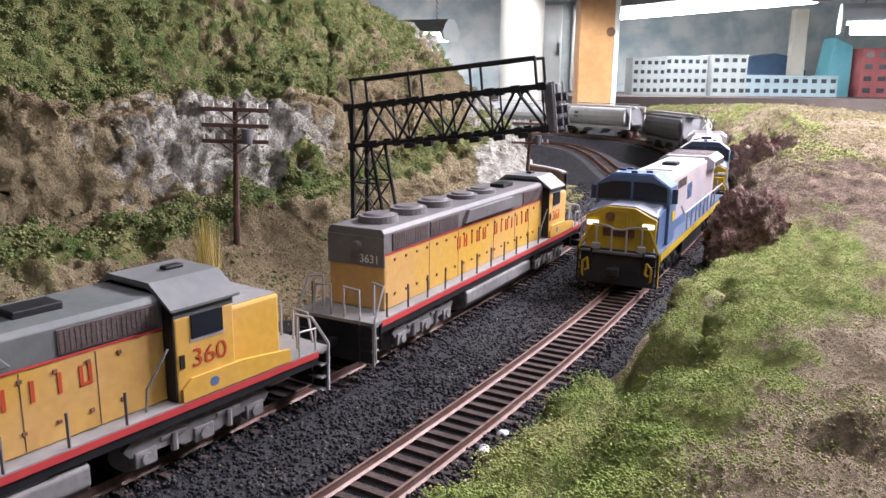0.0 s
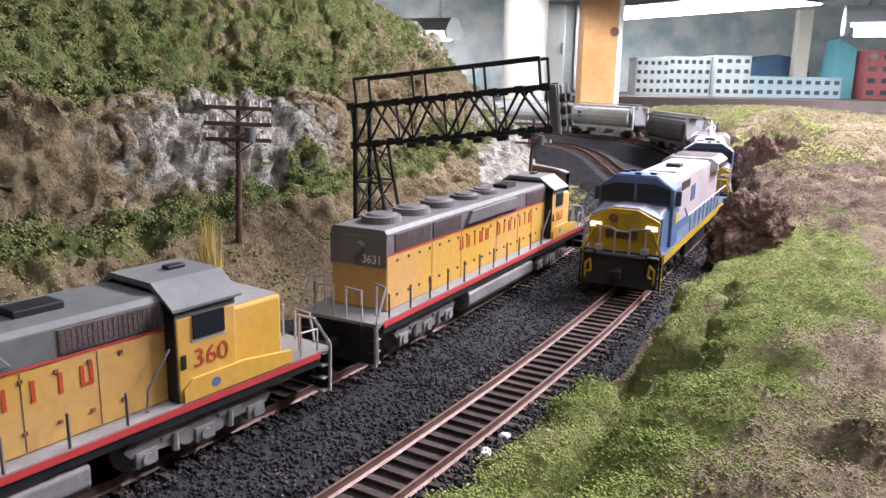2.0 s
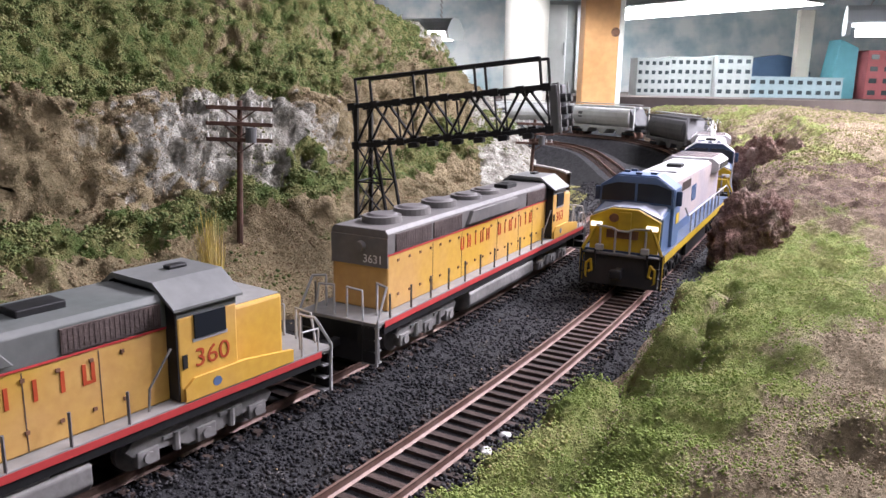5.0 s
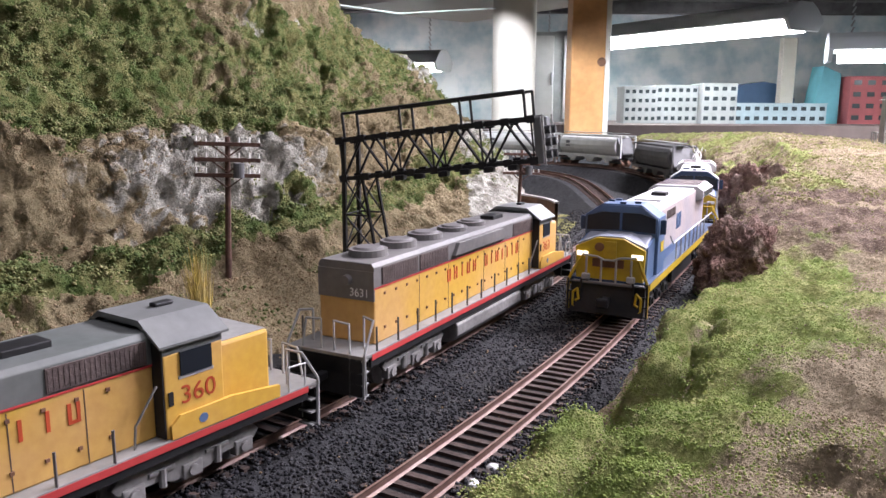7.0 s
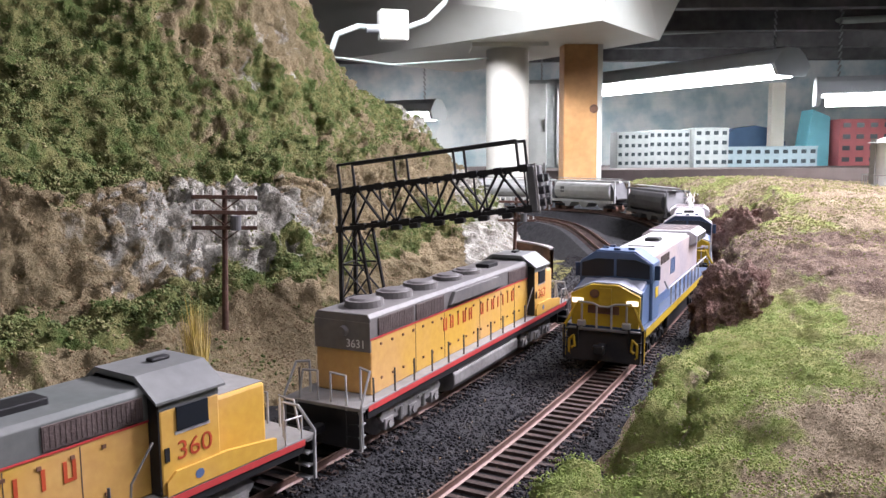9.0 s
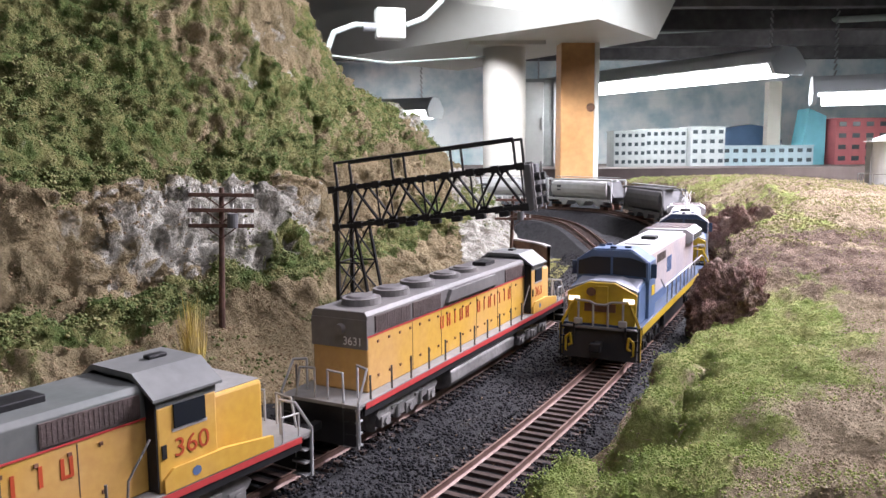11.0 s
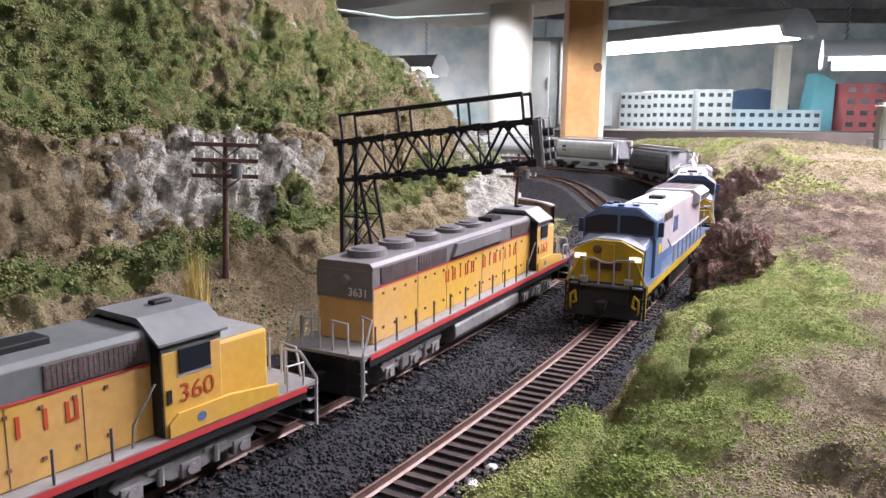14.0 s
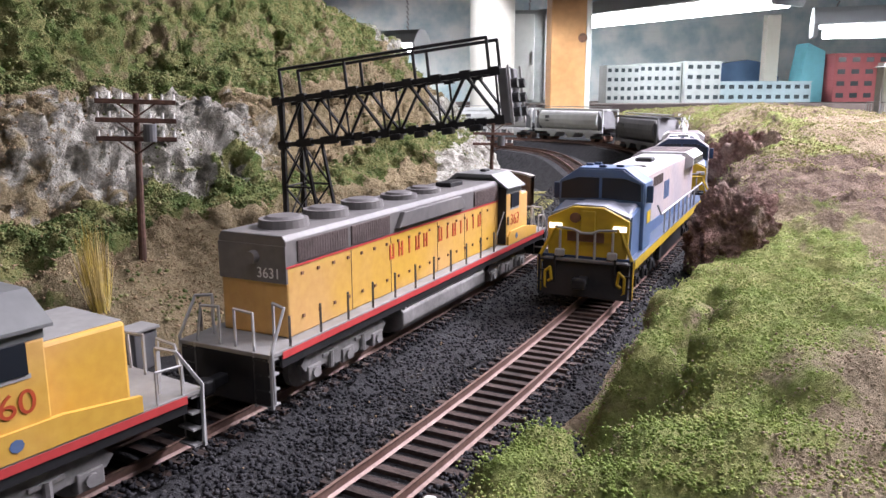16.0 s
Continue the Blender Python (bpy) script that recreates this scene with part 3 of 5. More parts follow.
def line_of(r, inner):
    pts = [ring(r, -50 + i * 0.5) for i in range(69 if inner else 47)]
    tail = spline(FAR, 12)
    if not inner:
        pts += [on_straight(0.02 * k).translation for k in range(1, 14)]
    if inner:
        end = pts[-1]
        tail = spline([(end.x, end.y), (0.19, 1.03), (0.14, 1.12), (0.05, 1.20), (-0.1, 1.25)], 12)[1:]
    pts = pts + tail
    return [Vector((p.x, p.y, far_z(p.y))) for p in pts]


def resample(pts, step):
    out, carry = [pts[0].copy()], 0.0
    for a, b in zip(pts[:-1], pts[1:]):
        d = (b - a).length
        s = step - carry
        while s <= d:
            out.append(a.lerp(b, s / d))
            s += step
        carry = d - (s - step)
    return out


def sweep(pts, profile, closed=True):
    """Carry an outline (offset to the right, height) along a line."""
    bm = bmesh.new()
    rows = []
    for i, p in enumerate(pts):
        d = (pts[min(i + 1, len(pts) - 1)] - pts[max(i - 1, 0)]).normalized()
        side = Vector((d.y, -d.x, 0))
        rows.append([bm.verts.new(p + side * o + Vector((0, 0, h))) for o, h in profile])
    n = len(profile)
    for a, b in zip(rows[:-1], rows[1:]):
        for k in range(n if closed else n - 1):
            bm.faces.new((a[k], a[(k + 1) % n], b[(k + 1) % n], b[k]))
    bmesh.ops.recalc_face_normals(bm, faces=bm.faces[:])
    return bm


outer = resample(line_of(R_OUT, False), 0.0065)
inner = resample(line_of(R_IN, True), 0.0065)
bed = resample([ring((R_OUT + R_IN) / 2, -50 + i * 0.5) for i in range(84)], 0.01)
roadbed = part("ground_roadbed", sweep(bed, [(-0.075, -0.012), (-0.055, -0.0040), (0.0, -0.0044), (0.066, -0.0042), (0.078, -0.012), (0.078, -0.016), (-0.075, -0.016)]), M["bed"])
tagged(roadbed, "dark ballasted roadbed under two tracks", "roadbed", kind="structure")
for name, ln in (("outer", outer), ("inner", inner)):
    far = [p for p in ln if p.y > 0.6]
    tagged(part("ground_far_roadbed", sweep(far[::3], [(-0.075, -0.045), (-0.024, -0.0042), (0.024, -0.0042), (0.075, -0.045)], False), M["bed"]), "dark ballast under a curving track", "roadbed", kind="structure")

rail_head = [(-0.0002, -0.0023), (-0.0009, -0.0030), (0.0009, -0.0030), (0.0002, -0.0023), (0.0002, -0.0008), (0.00045, 0), (-0.00045, 0), (-0.0002, -0.0008)]


def track(name, pts, label):
    t = thing(name, label, "railway track", kind="structure")
    me = box(-0.0013, 0.0013, -0.0152, 0.0152, -0.0052, -0.0030, 0.0)
    tie0 = bpy.data.meshes.new("tie")
    me.to_mesh(tie0)
    me.free()
    tie0.materials.append(M["tie"])
    for s, nm in ((-1, "rail"), (1, "rail")):
        o = s * 0.00825
        part(nm, sweep(pts, [(o + a, h) for a, h in rail_head]), M["rail_top"], t, "worn steel rail with rusty sides")
    rng = random.Random(5)
    for i, p in enumerate(pts[:-1]):
        near = p.y < 1.15 and p.y > 0.02
        if not near and i % 2:
            continue
        d = pts[i + 1] - p
        ob = new("tie", tie0)
        ob.parent = t
        ob.matrix_local = Matrix.Translation(p + Vector((0, 0, rng.uniform(-0.0001, 0.0001)))) @ Matrix.Rotation(math.atan2(d.y, d.x) + rng.uniform(-0.025, 0.025), 4, "Z")
    return t


TRACK_OUT = track("track_1", outer, "weathered model track with brown ties")
TRACK_IN = track("track_2", inner, "weathered model track with brown ties and rails")


def ballast():
    rng = np.random.default_rng(4)
    n = 90000
    deg = rng.uniform(-38, -12, n)
    o = rng.uniform(-0.055, 0.112, n)
    r = R_IN + o
    x, y = CX + r * np.cos(np.radians(deg)), CY + r * np.sin(np.radians(deg))
    d = np.hypot(x, y)
    keep = rng.uniform(0, 1, n) < np.clip(0.28 / d, 0, 1) ** 1.4
    z = np.full(n, -0.0045)
    for c in (R_IN, R_OUT):
        off = np.abs(r - c)
        z = np.where(off < 0.0088, -0.0050, z)
        z = np.where((off > 0.0094) & (off < 0.019), -0.0033, z)
        keep &= ~(np.abs(off - 0.00825) < 0.0012)
        keep &= ~((off < 0.0090) & (rng.uniform(0, 1, n) < 0.35))
    z = np.where(o < -0.045, z - (-0.045 - o) * 0.4, z)
    z = np.where(o > 0.100, z - (o - 0.100) * 0.4, z)
    s = rng.uniform(0.00045, 0.0011, n)
    p = np.stack([x, y, z + rng.uniform(0, 0.0005, n)], 1)[keep]
    ob = scatter("ballast", p, s[keep], M["ballast"], 0.85, 8)
    tagged(ob, "loose black and dark grey ballast stones", "ballast", kind="stuff")
    lt = rng.choice(len(p), 500)
    ob = scatter("ballast_grit", p[lt] + np.array([0, 0, 0.0004]), rng.uniform(0.0003, 0.0007, 500), M["rubble"], 0.8, 9)
    tagged(ob, "pale stray grit on the dark ballast", "grit", kind="stuff")


def verge_turf():
    rng = np.random.default_rng(21)
    n = 9000
    deg = rng.uniform(-24.0, -15.0, n)
    r = R_IN - rng.triangular(0.022, 0.045, 0.085, n)
    x, y = CX + r * np.cos(np.radians(deg)), CY + r * np.sin(np.radians(deg))
    keep = np.array([fbm(a, b, 0.4, 3, 14.0) > -0.15 for a, b in zip(x, y)]) & (y > 0.56)
    z = np.array([max(left_height(a, b), -0.0125) for a, b in zip(x[keep], y[keep])])
    ob = scatter("verge_turf", np.stack([x[keep], y[keep], z], 1), rng.uniform(0.0006, 0.0016, int(keep.sum())), M["turf_dry"], 0.7, 22)
    tagged(ob, "olive foam turf on the verge beside the ballast", "turf", kind="stuff")


ballast()
verge_turf()


# ---- locomotives ----
K = 0.001


def bx(x0, x1, y0, y1, z0, z1, bevel=0.0, bm=None):
    return box(x0 * K, x1 * K, y0 * K, y1 * K, z0 * K, z1 * K, bevel * K, bm)


def wire(pts, r=0.35, bm=None, seg=5):
    return rod([Vector(p) * K for p in pts], r * K, seg, bm)


def truck(parent, x, material, frame_label):
    t = part("truck", bx(x - 21, x + 21, -7, 7, 6.5, 9.5, 0.5), M["black"], parent, "dark six-wheel truck")
    for s in (-1, 1):
        y0 = s * 13.6
        bm = prism([((x - 24) * K, 9.5 * K), ((x - 21) * K, 12.5 * K), ((x + 21) * K, 12.5 * K), ((x + 24) * K, 9.5 * K), ((x + 22) * K, 7 * K), ((x + 9) * K, 6.2 * K), ((x + 6) * K, 4.4 * K), ((x - 6) * K, 4.4 * K), ((x - 9) * K, 6.2 * K), ((x - 22) * K, 7 * K)], (y0 - 0.9) * K, (y0 + 0.9) * K, "y")
        for dx in (-18, 0, 18):
            bx(x + dx - 3.2, x + dx + 3.2, y0 - 1.6, y0 + 1.6, 3.4, 8.2, 0.4, bm)
            cyl(Vector((x + dx, y0 - 2.4, 5.8)) * K, Vector((x + dx, y0 + 2.4, 5.8)) * K, 1.7 * K, seg=10, bm=bm)
        for dx in (-9.5, 8.5):
            cyl(Vector((x + dx, y0 + s * 1.2, 4.5)) * K, Vector((x + dx, y0 + s * 1.2, 10)) * K, 1.1 * K, seg=8, bm=bm)
            bx(x + dx - 4, x + dx + 4, y0 - 1.5, y0 + 1.5, 8.6, 10, 0.3, bm)
        part("side_frame", bm, material, t, frame_label)
    for dx in (-18, 0, 18):
        bm = cyl(Vector((x + dx, -9.2, 6)) * K, Vector((x + dx, -7.0, 6)) * K, 6 * K, seg=20)
        cyl(Vector((x + dx, 7.0, 6)) * K, Vector((x + dx, 9.2, 6)) * K, 6 * K, seg=20, bm=bm)
        cyl(Vector((x + dx, -9, 6)) * K, Vector((x + dx, 9, 6)) * K, 1.2 * K, seg=8, bm=bm)
        part("wheelset", bm, M["silver"], t, "steel wheelset")
    return t


def steps(parent, x, s, material, rungs=3):
    """Corner stirrup steps at the end x on side s."""
    e = 1 if x > 0 else -1
    bm = bmesh.new()
    for y in (s * 17.6, s * 11.5):
        bx(x - e * 0.4 - 0.4, x - e * 0.4 + 0.4, y - 0.4, y + 0.4, 2.5, 19, 0, bm)
    for i in range(rungs + 1):
        z = 3 + i * 4.6
        bx(min(x, x - e * 3.6), max(x, x - e * 3.6), min(s * 11.5, s * 17.6), max(s * 11.5, s * 17.6), z, z + 0.6, 0, bm)
    part("step_ladder", bm, material, parent, "silver stirrup steps")


def coupler(parent, x):
    e = 1 if x > 0 else -1
    bm = bx(min(x, x + e * 7), max(x, x + e * 7), -1.6, 1.6, 8.2, 11.4, 0.5)
    bx(min(x + e * 6, x + e * 10), max(x + e * 6, x + e * 10), -2.6, 2.6, 7.6, 12, 0.8, bm)
    part("coupler", bm, M["black"], parent, "black knuckle coupler")


def yellow_loco(m, number, rear_number, label, roof):
    t = thing("locomotive", label, "locomotive", m, "yellow and grey locomotives")
    F = 113
    part("walkway", bx(-F, F, -18, 18, 17.6, 19, 0.25), M["ltgrey"], t, "grey walkway deck")
    part("frame", bx(-F, F, -9, 9, 11, 17.6), M["black"], t, "black underframe")
    for s in (-1, 1):
        part("sill_stripe", bx(-F + 5, F - 5, s * 17.9 - 0.25, s * 17.9 + 0.25, 16.3, 18.4), M["red"], t, "red sill stripe")
        part("sill", bx(-F + 5, F - 5, s * 17.2 - 0.5, s * 17.2 + 0.5, 13.6, 16.6), M["black"], t)
        for e in (-1, 1):
            steps(t, e * F, s, M["rail_white"])
    for e in (-1, 1):
        part("pilot", bx(min(e * F, e * (F - 1.2)), max(e * F, e * (F - 1.2)), -17, 17, 3, 17.8, 0.3), M["black"], t, "black end plate")
        coupler(t, e * F)
    # long hood: yellow sides, grey top
    h0, h1, w = -99, 57, 13.0
    part("long_hood", bx(h0, h1, -w, w, 19, 42.5, 0.7), M["yellow"], t, "yellow long hood")
    part("hood_top", prism([((-w - 0.15) * K, 41 * K), ((w + 0.15) * K, 41 * K), ((w + 0.15) * K, 49.0 * K), ((w - 1.2) * K, 50.6 * K), ((-w + 1.2) * K, 50.6 * K), ((-w - 0.15) * K, 49.0 * K)], (h0 - 0.15) * K, h1 * K, "x", bevel=0.0003), roof, t, "grey hood roof")
    part("hood_stripe", bx(h0 - 0.25, h1, -w - 0.25, w + 0.25, 40.6, 41.2), M["red"], t, "thin red stripe")
    for s in (-1, 1):
        for a, b in ((-94, -68), (-66, -42), (29, 55)):
            g = part("radiator_grille", bx(a, b, s * (w + 0.2) - 0.35, s * (w + 0.2) + 0.35, 41.8, 48.4, 0.1), M["grille"], t, "brown radiator grille")
            bm = bmesh.new()
            k = int((b - a) / 1.3)
            for i in range(k):
                xx = a + (i + 0.5) * (b - a) / k
                bx(xx - 0.22, xx + 0.22, s * (w + 0.5) - 0.16, s * (w + 0.5) + 0.16, 42.3, 47.9, 0, bm)
            part("grille_screen", bm, M["grille"], g)
        part("blower_duct", prism([(-38 * K, 43 * K), (18 * K, 43 * K), (14 * K, 48.6 * K), (-34 * K, 48.6 * K)], (s * (w + 1.0) - 1.1) * K, (s * (w + 1.0) + 1.1) * K, "y", bevel=0.0003), roof, t, "grey blower duct")
        # company name as plain bars
        rng = random.Random(3)
        for i, kind in enumerate("UUIUU UIUIIIU"):
            if kind == " ":
                continue
            x0 = (-42 + i * 6.3) if s < 0 else (33.6 - i * 6.3)
            bm = bmesh.new()
            for dx in ((0.0, 2.2) if kind == "U" else (1.1,)):
                bx(x0 + dx, x0 + dx + 0.95, s * (w + 0.1) - 0.12, s * (w + 0.1) + 0.12, 31.8, 37.4, 0, bm)
            if kind == "U":
                zz = 31.8 if i % 3 == 0 else 34.2
                bx(x0 + 0.9, x0 + 2.3, s * (w + 0.1) - 0.12, s * (w + 0.1) + 0.12, zz, zz + 0.9, 0, bm)
            part("lettering", bm, M["letter"], t, "red company lettering as plain bars")
        for i in range(18):
            xx = -92 + i * 8
            for z in (24, 37.5):
                part("door_latch", bx(xx - 0.5, xx + 0.5, s * (w + 0.15) - 0.25, s * (w + 0.15) + 0.25, z, z + 1.0), M["rust"], t)
        for xx in (-66, -41, -5, 20, 38):
            bm = bx(xx - 0.12, xx + 0.12, s * (w + 0.02) - 0.08, s * (w + 0.02) + 0.08, 19.5, 40, 0)
            part("door_seam", bm, M["grille"], t)
    for xx in (-84, -62, -40):
        fan = part("radiator_fan", cyl(Vector((xx, 0, 50.4)) * K, Vector((xx, 0, 53.2)) * K, 8.2 * K, 7.8 * K, 24), roof, t, "grey roof fan housing")
        part("fan_cap", cyl(Vector((xx, 0, 53.2)) * K, Vector((xx, 0, 54.0)) * K, 6.4 * K, 5.2 * K, 20), M["stanchion"], fan)
    for xx in (-14, 6):
        fan = part("dynamic_brake_fan", cyl(Vector((xx, 0, 50.4)) * K, Vector((xx, 0, 52.4)) * K, 7.6 * K, 7.4 * K, 24), roof, t, "grey roof fan housing")
        part("fan_cap", cyl(Vector((xx, 0, 52.4)) * K, Vector((xx, 0, 53.2)) * K, 5.6 * K, 5.0 * K, 20), M["stanchion"], fan)
    part("exhaust_outlet", bx(24, 36, -4, 4, 50.4, 52.6, 0.4), M["black"], t, "black exhaust outlet")
    # cab
    c0, c1, cw = 57, 76, 17.4
    cab = part("cab", bx(c0, c1, -cw, cw, 19, 44, 0.5), M["yellow"], t, "yellow cab")
    part("cab_rear_wall", bx(c0 - 0.4, c0 + 0.3, -cw + 0.2, cw - 0.2, 19.5, 47.5), M["black"], cab, "dark cab rear wall")
    part("cab_upper", bx(c0, c1, -cw + 0.1, cw - 0.1, 44, 48.0), M["grey"], cab)
    part("cab_roof", prism([((-cw - 1.2) * K, 46.4 * K), ((-cw - 1.2) * K, 47.2 * K), (-9.5 * K, 53.6 * K), (9.5 * K, 53.6 * K), ((cw + 1.2) * K, 47.2 * K), ((cw + 1.2) * K, 46.4 * K), (9 * K, 52 * K), (-9 * K, 52 * K)], (c0 - 1.5) * K, (c1 + 1.5) * K, "x"), M["grey"], cab, "sloping grey cab roof")
    part("cab_roof_core", prism([((-cw) * K, 46 * K), (-9.2 * K, 52.4 * K), (9.2 * K, 52.4 * K), (cw * K, 46 * K)], (c0 + 0.3) * K, (c1 - 0.3) * K, "x"), M["grey"], cab)
    part("horn", bx(66, 72, -1.6, 1.6, 53.6, 54.9, 0.5), M["black"], cab, "black roof horn")
    for s in (-1, 1):
        win = part("side_window", bx(c0 + 5, c1 - 4, s * cw - 0.5, s * cw + 0.3, 37, 44.0), M["glass"], cab, "dark cab side window")
        part("window_sill", bx(c0 + 4.4, c1 - 3.4, s * cw - 0.2, s * cw + 0.7, 36.0, 37, 0), M["rail_white"], win, "pale window sill")
        part("window_mullion", bx(c0 + 9.2, c0 + 9.9, s * cw - 0.2, s * cw + 0.6, 37, 44.0, 0), M["grey"], win)
        part("cab_number_plate", bx(c0 + 1.0, c0 + 2.4, s * (cw + 0.1) - 0.3, s * (cw + 0.1) + 0.3, 29, 33), M["black"], cab)
        writing("road_number", number, 7.8 * K, pose((c0 + 10.4) * K, s * (cw + 0.15) * K, 28.4 * K, 90, 0, 0 if s < 0 else 180), M["letter"], cab)
        part("sub_base", prism([((c0 + 1) * K, 19 * K), ((c1 + 20) * K, 19 * K), ((c1 + 20) * K, 23 * K), ((c1 + 2) * K, 25.5 * K), ((c0 + 4) * K, 25.5 * K), ((c0 + 1) * K, 23 * K)], (s * 17.6 - 0.7) * K, (s * 17.6 + 0.7) * K, "y"), M["yellow"], cab, "yellow battery box")
        part("emblem", cyl(Vector((c0 + 11, s * (cw + 0.7), 22.3)) * K, Vector((c0 + 11, s * (cw + 1.05), 22.3)) * K, 1.5 * K, seg=8), M["csx_blue"], cab, "small blue emblem")
    part("windshield", bx(c1 - 0.4, c1 + 0.3, -14, 14, 38, 45), M["glass"], cab, "dark windshield")
    part("nose", bx(c1, c1 + 21, -12.5, 12.5, 19, 41, 1.0), M["yellow"], cab, "yellow short hood")
    part("nose_top", bx(c1, c1 + 20.6, -11.6, 11.6, 41, 41.4, 0.2), M["ltgrey"], cab)
    # number board on the rear hood
    part("rear_band", bx(h0 - 0.5, h0 + 0.4, -w - 0.2, w + 0.2, 36, 47.5, 0.1), roof, t, "dark grey rear band")
    writing("rear_number", rear_number, 4.6 * K, pose((h0 - 0.6) * K, -6.5 * K, 37.4 * K, 90, 0, -90), M["white"], t)
    part("rear_headlight", cyl(Vector((h0 - 2.6, -1.2, 43.6)) * K, Vector((h0, -1.2, 43.6)) * K, 1.9 * K, 2.2 * K, 14), roof, t, "round grey rear headlight")
    # tank and air reservoirs
    part("fuel_tank", prism([(-15.5 * K, 4 * K), (-17.4 * K, 6.5 * K), (-17.4 * K, 11.5 * K), (-16 * K, 13 * K), (16 * K, 13 * K), (17.4 * K, 11.5 * K), (17.4 * K, 6.5 * K), (15.5 * K, 4 * K), (10 * K, 2.4 * K), (-10 * K, 2.4 * K)], -40 * K, 32 * K, "x", bevel=0.0006), M["silver"], t, "grey fuel tank")
    for s in (-1, 1):
        part("air_tank", cyl(Vector((-36, s * 15.2, 14.2)) * K, Vector((22, s * 15.2, 14.2)) * K, 2.4 * K, seg=14), M["silver"], t, "long grey air reservoir")
        part("handrail", wire([(F - 6, s * 17.6, 18.5), (F - 6, s * 17.8, 27), (F - 13, s * 17.8, 27.5), (F - 13, s * 17.8, 18.5)], 0.35), M["rail_white"], t, "grey handrail")
        for i in range(11):
            xx = -104 + i * 14.6
            part("stanchion", wire([(xx, s * 17.6, 17), (xx, s * 17.6, 28.2)], 0.42), M["stanchion"], t)
        for e in (-1, 1):
            part("end_handrail", wire([(e * (F - 1), s * 18, 4), (e * (F - 0.5), s * 18, 20), (e * (F - 7), s * 17.4, 31), (e * (F - 8.5), s * 12, 31.5), (e * (F - 8.5), s * 12, 19)], 0.5), M["rail_white"], t, "silver end handrail")
            part("end_handrail", wire([(e * (F - 1), s * 11, 4), (e * (F - 1), s * 11, 20), (e * (F - 2), s * 10, 30), (e * (F - 2), s * 3, 30.5), (e * (F - 2), s * 3, 19)], 0.45), M["rail_white"], t, "silver end handrail")
        part("grab_rail", wire([(c0 - 8, s * 15, 19), (c0 - 8, s * 16, 26), (c0 - 2, s * 17, 36)], 0.35), M["silver"], t)
    truck(t, -72, M["silver"], "dusty grey truck side frame")
    truck(t, 66, M["silver"], "dusty grey truck side frame")
    return t


UP_T = -28.03
UP_SCALE = Matrix.Diagonal((1.06, 0.98, 1.0, 1))
yellow_loco(on_track(R_IN, UP_T) @ UP_SCALE, "363", "3631", "yellow and brown-grey six-axle model diesel locomotive", M["hoodgrey"])
yellow_loco(on_track(R_IN, UP_T - 6.45) @ Matrix.Diagonal((1.06, 0.98, 0.96, 1)), "360", "360", "weathered yellow and grey model diesel locomotive coupled behind", M["slate"])


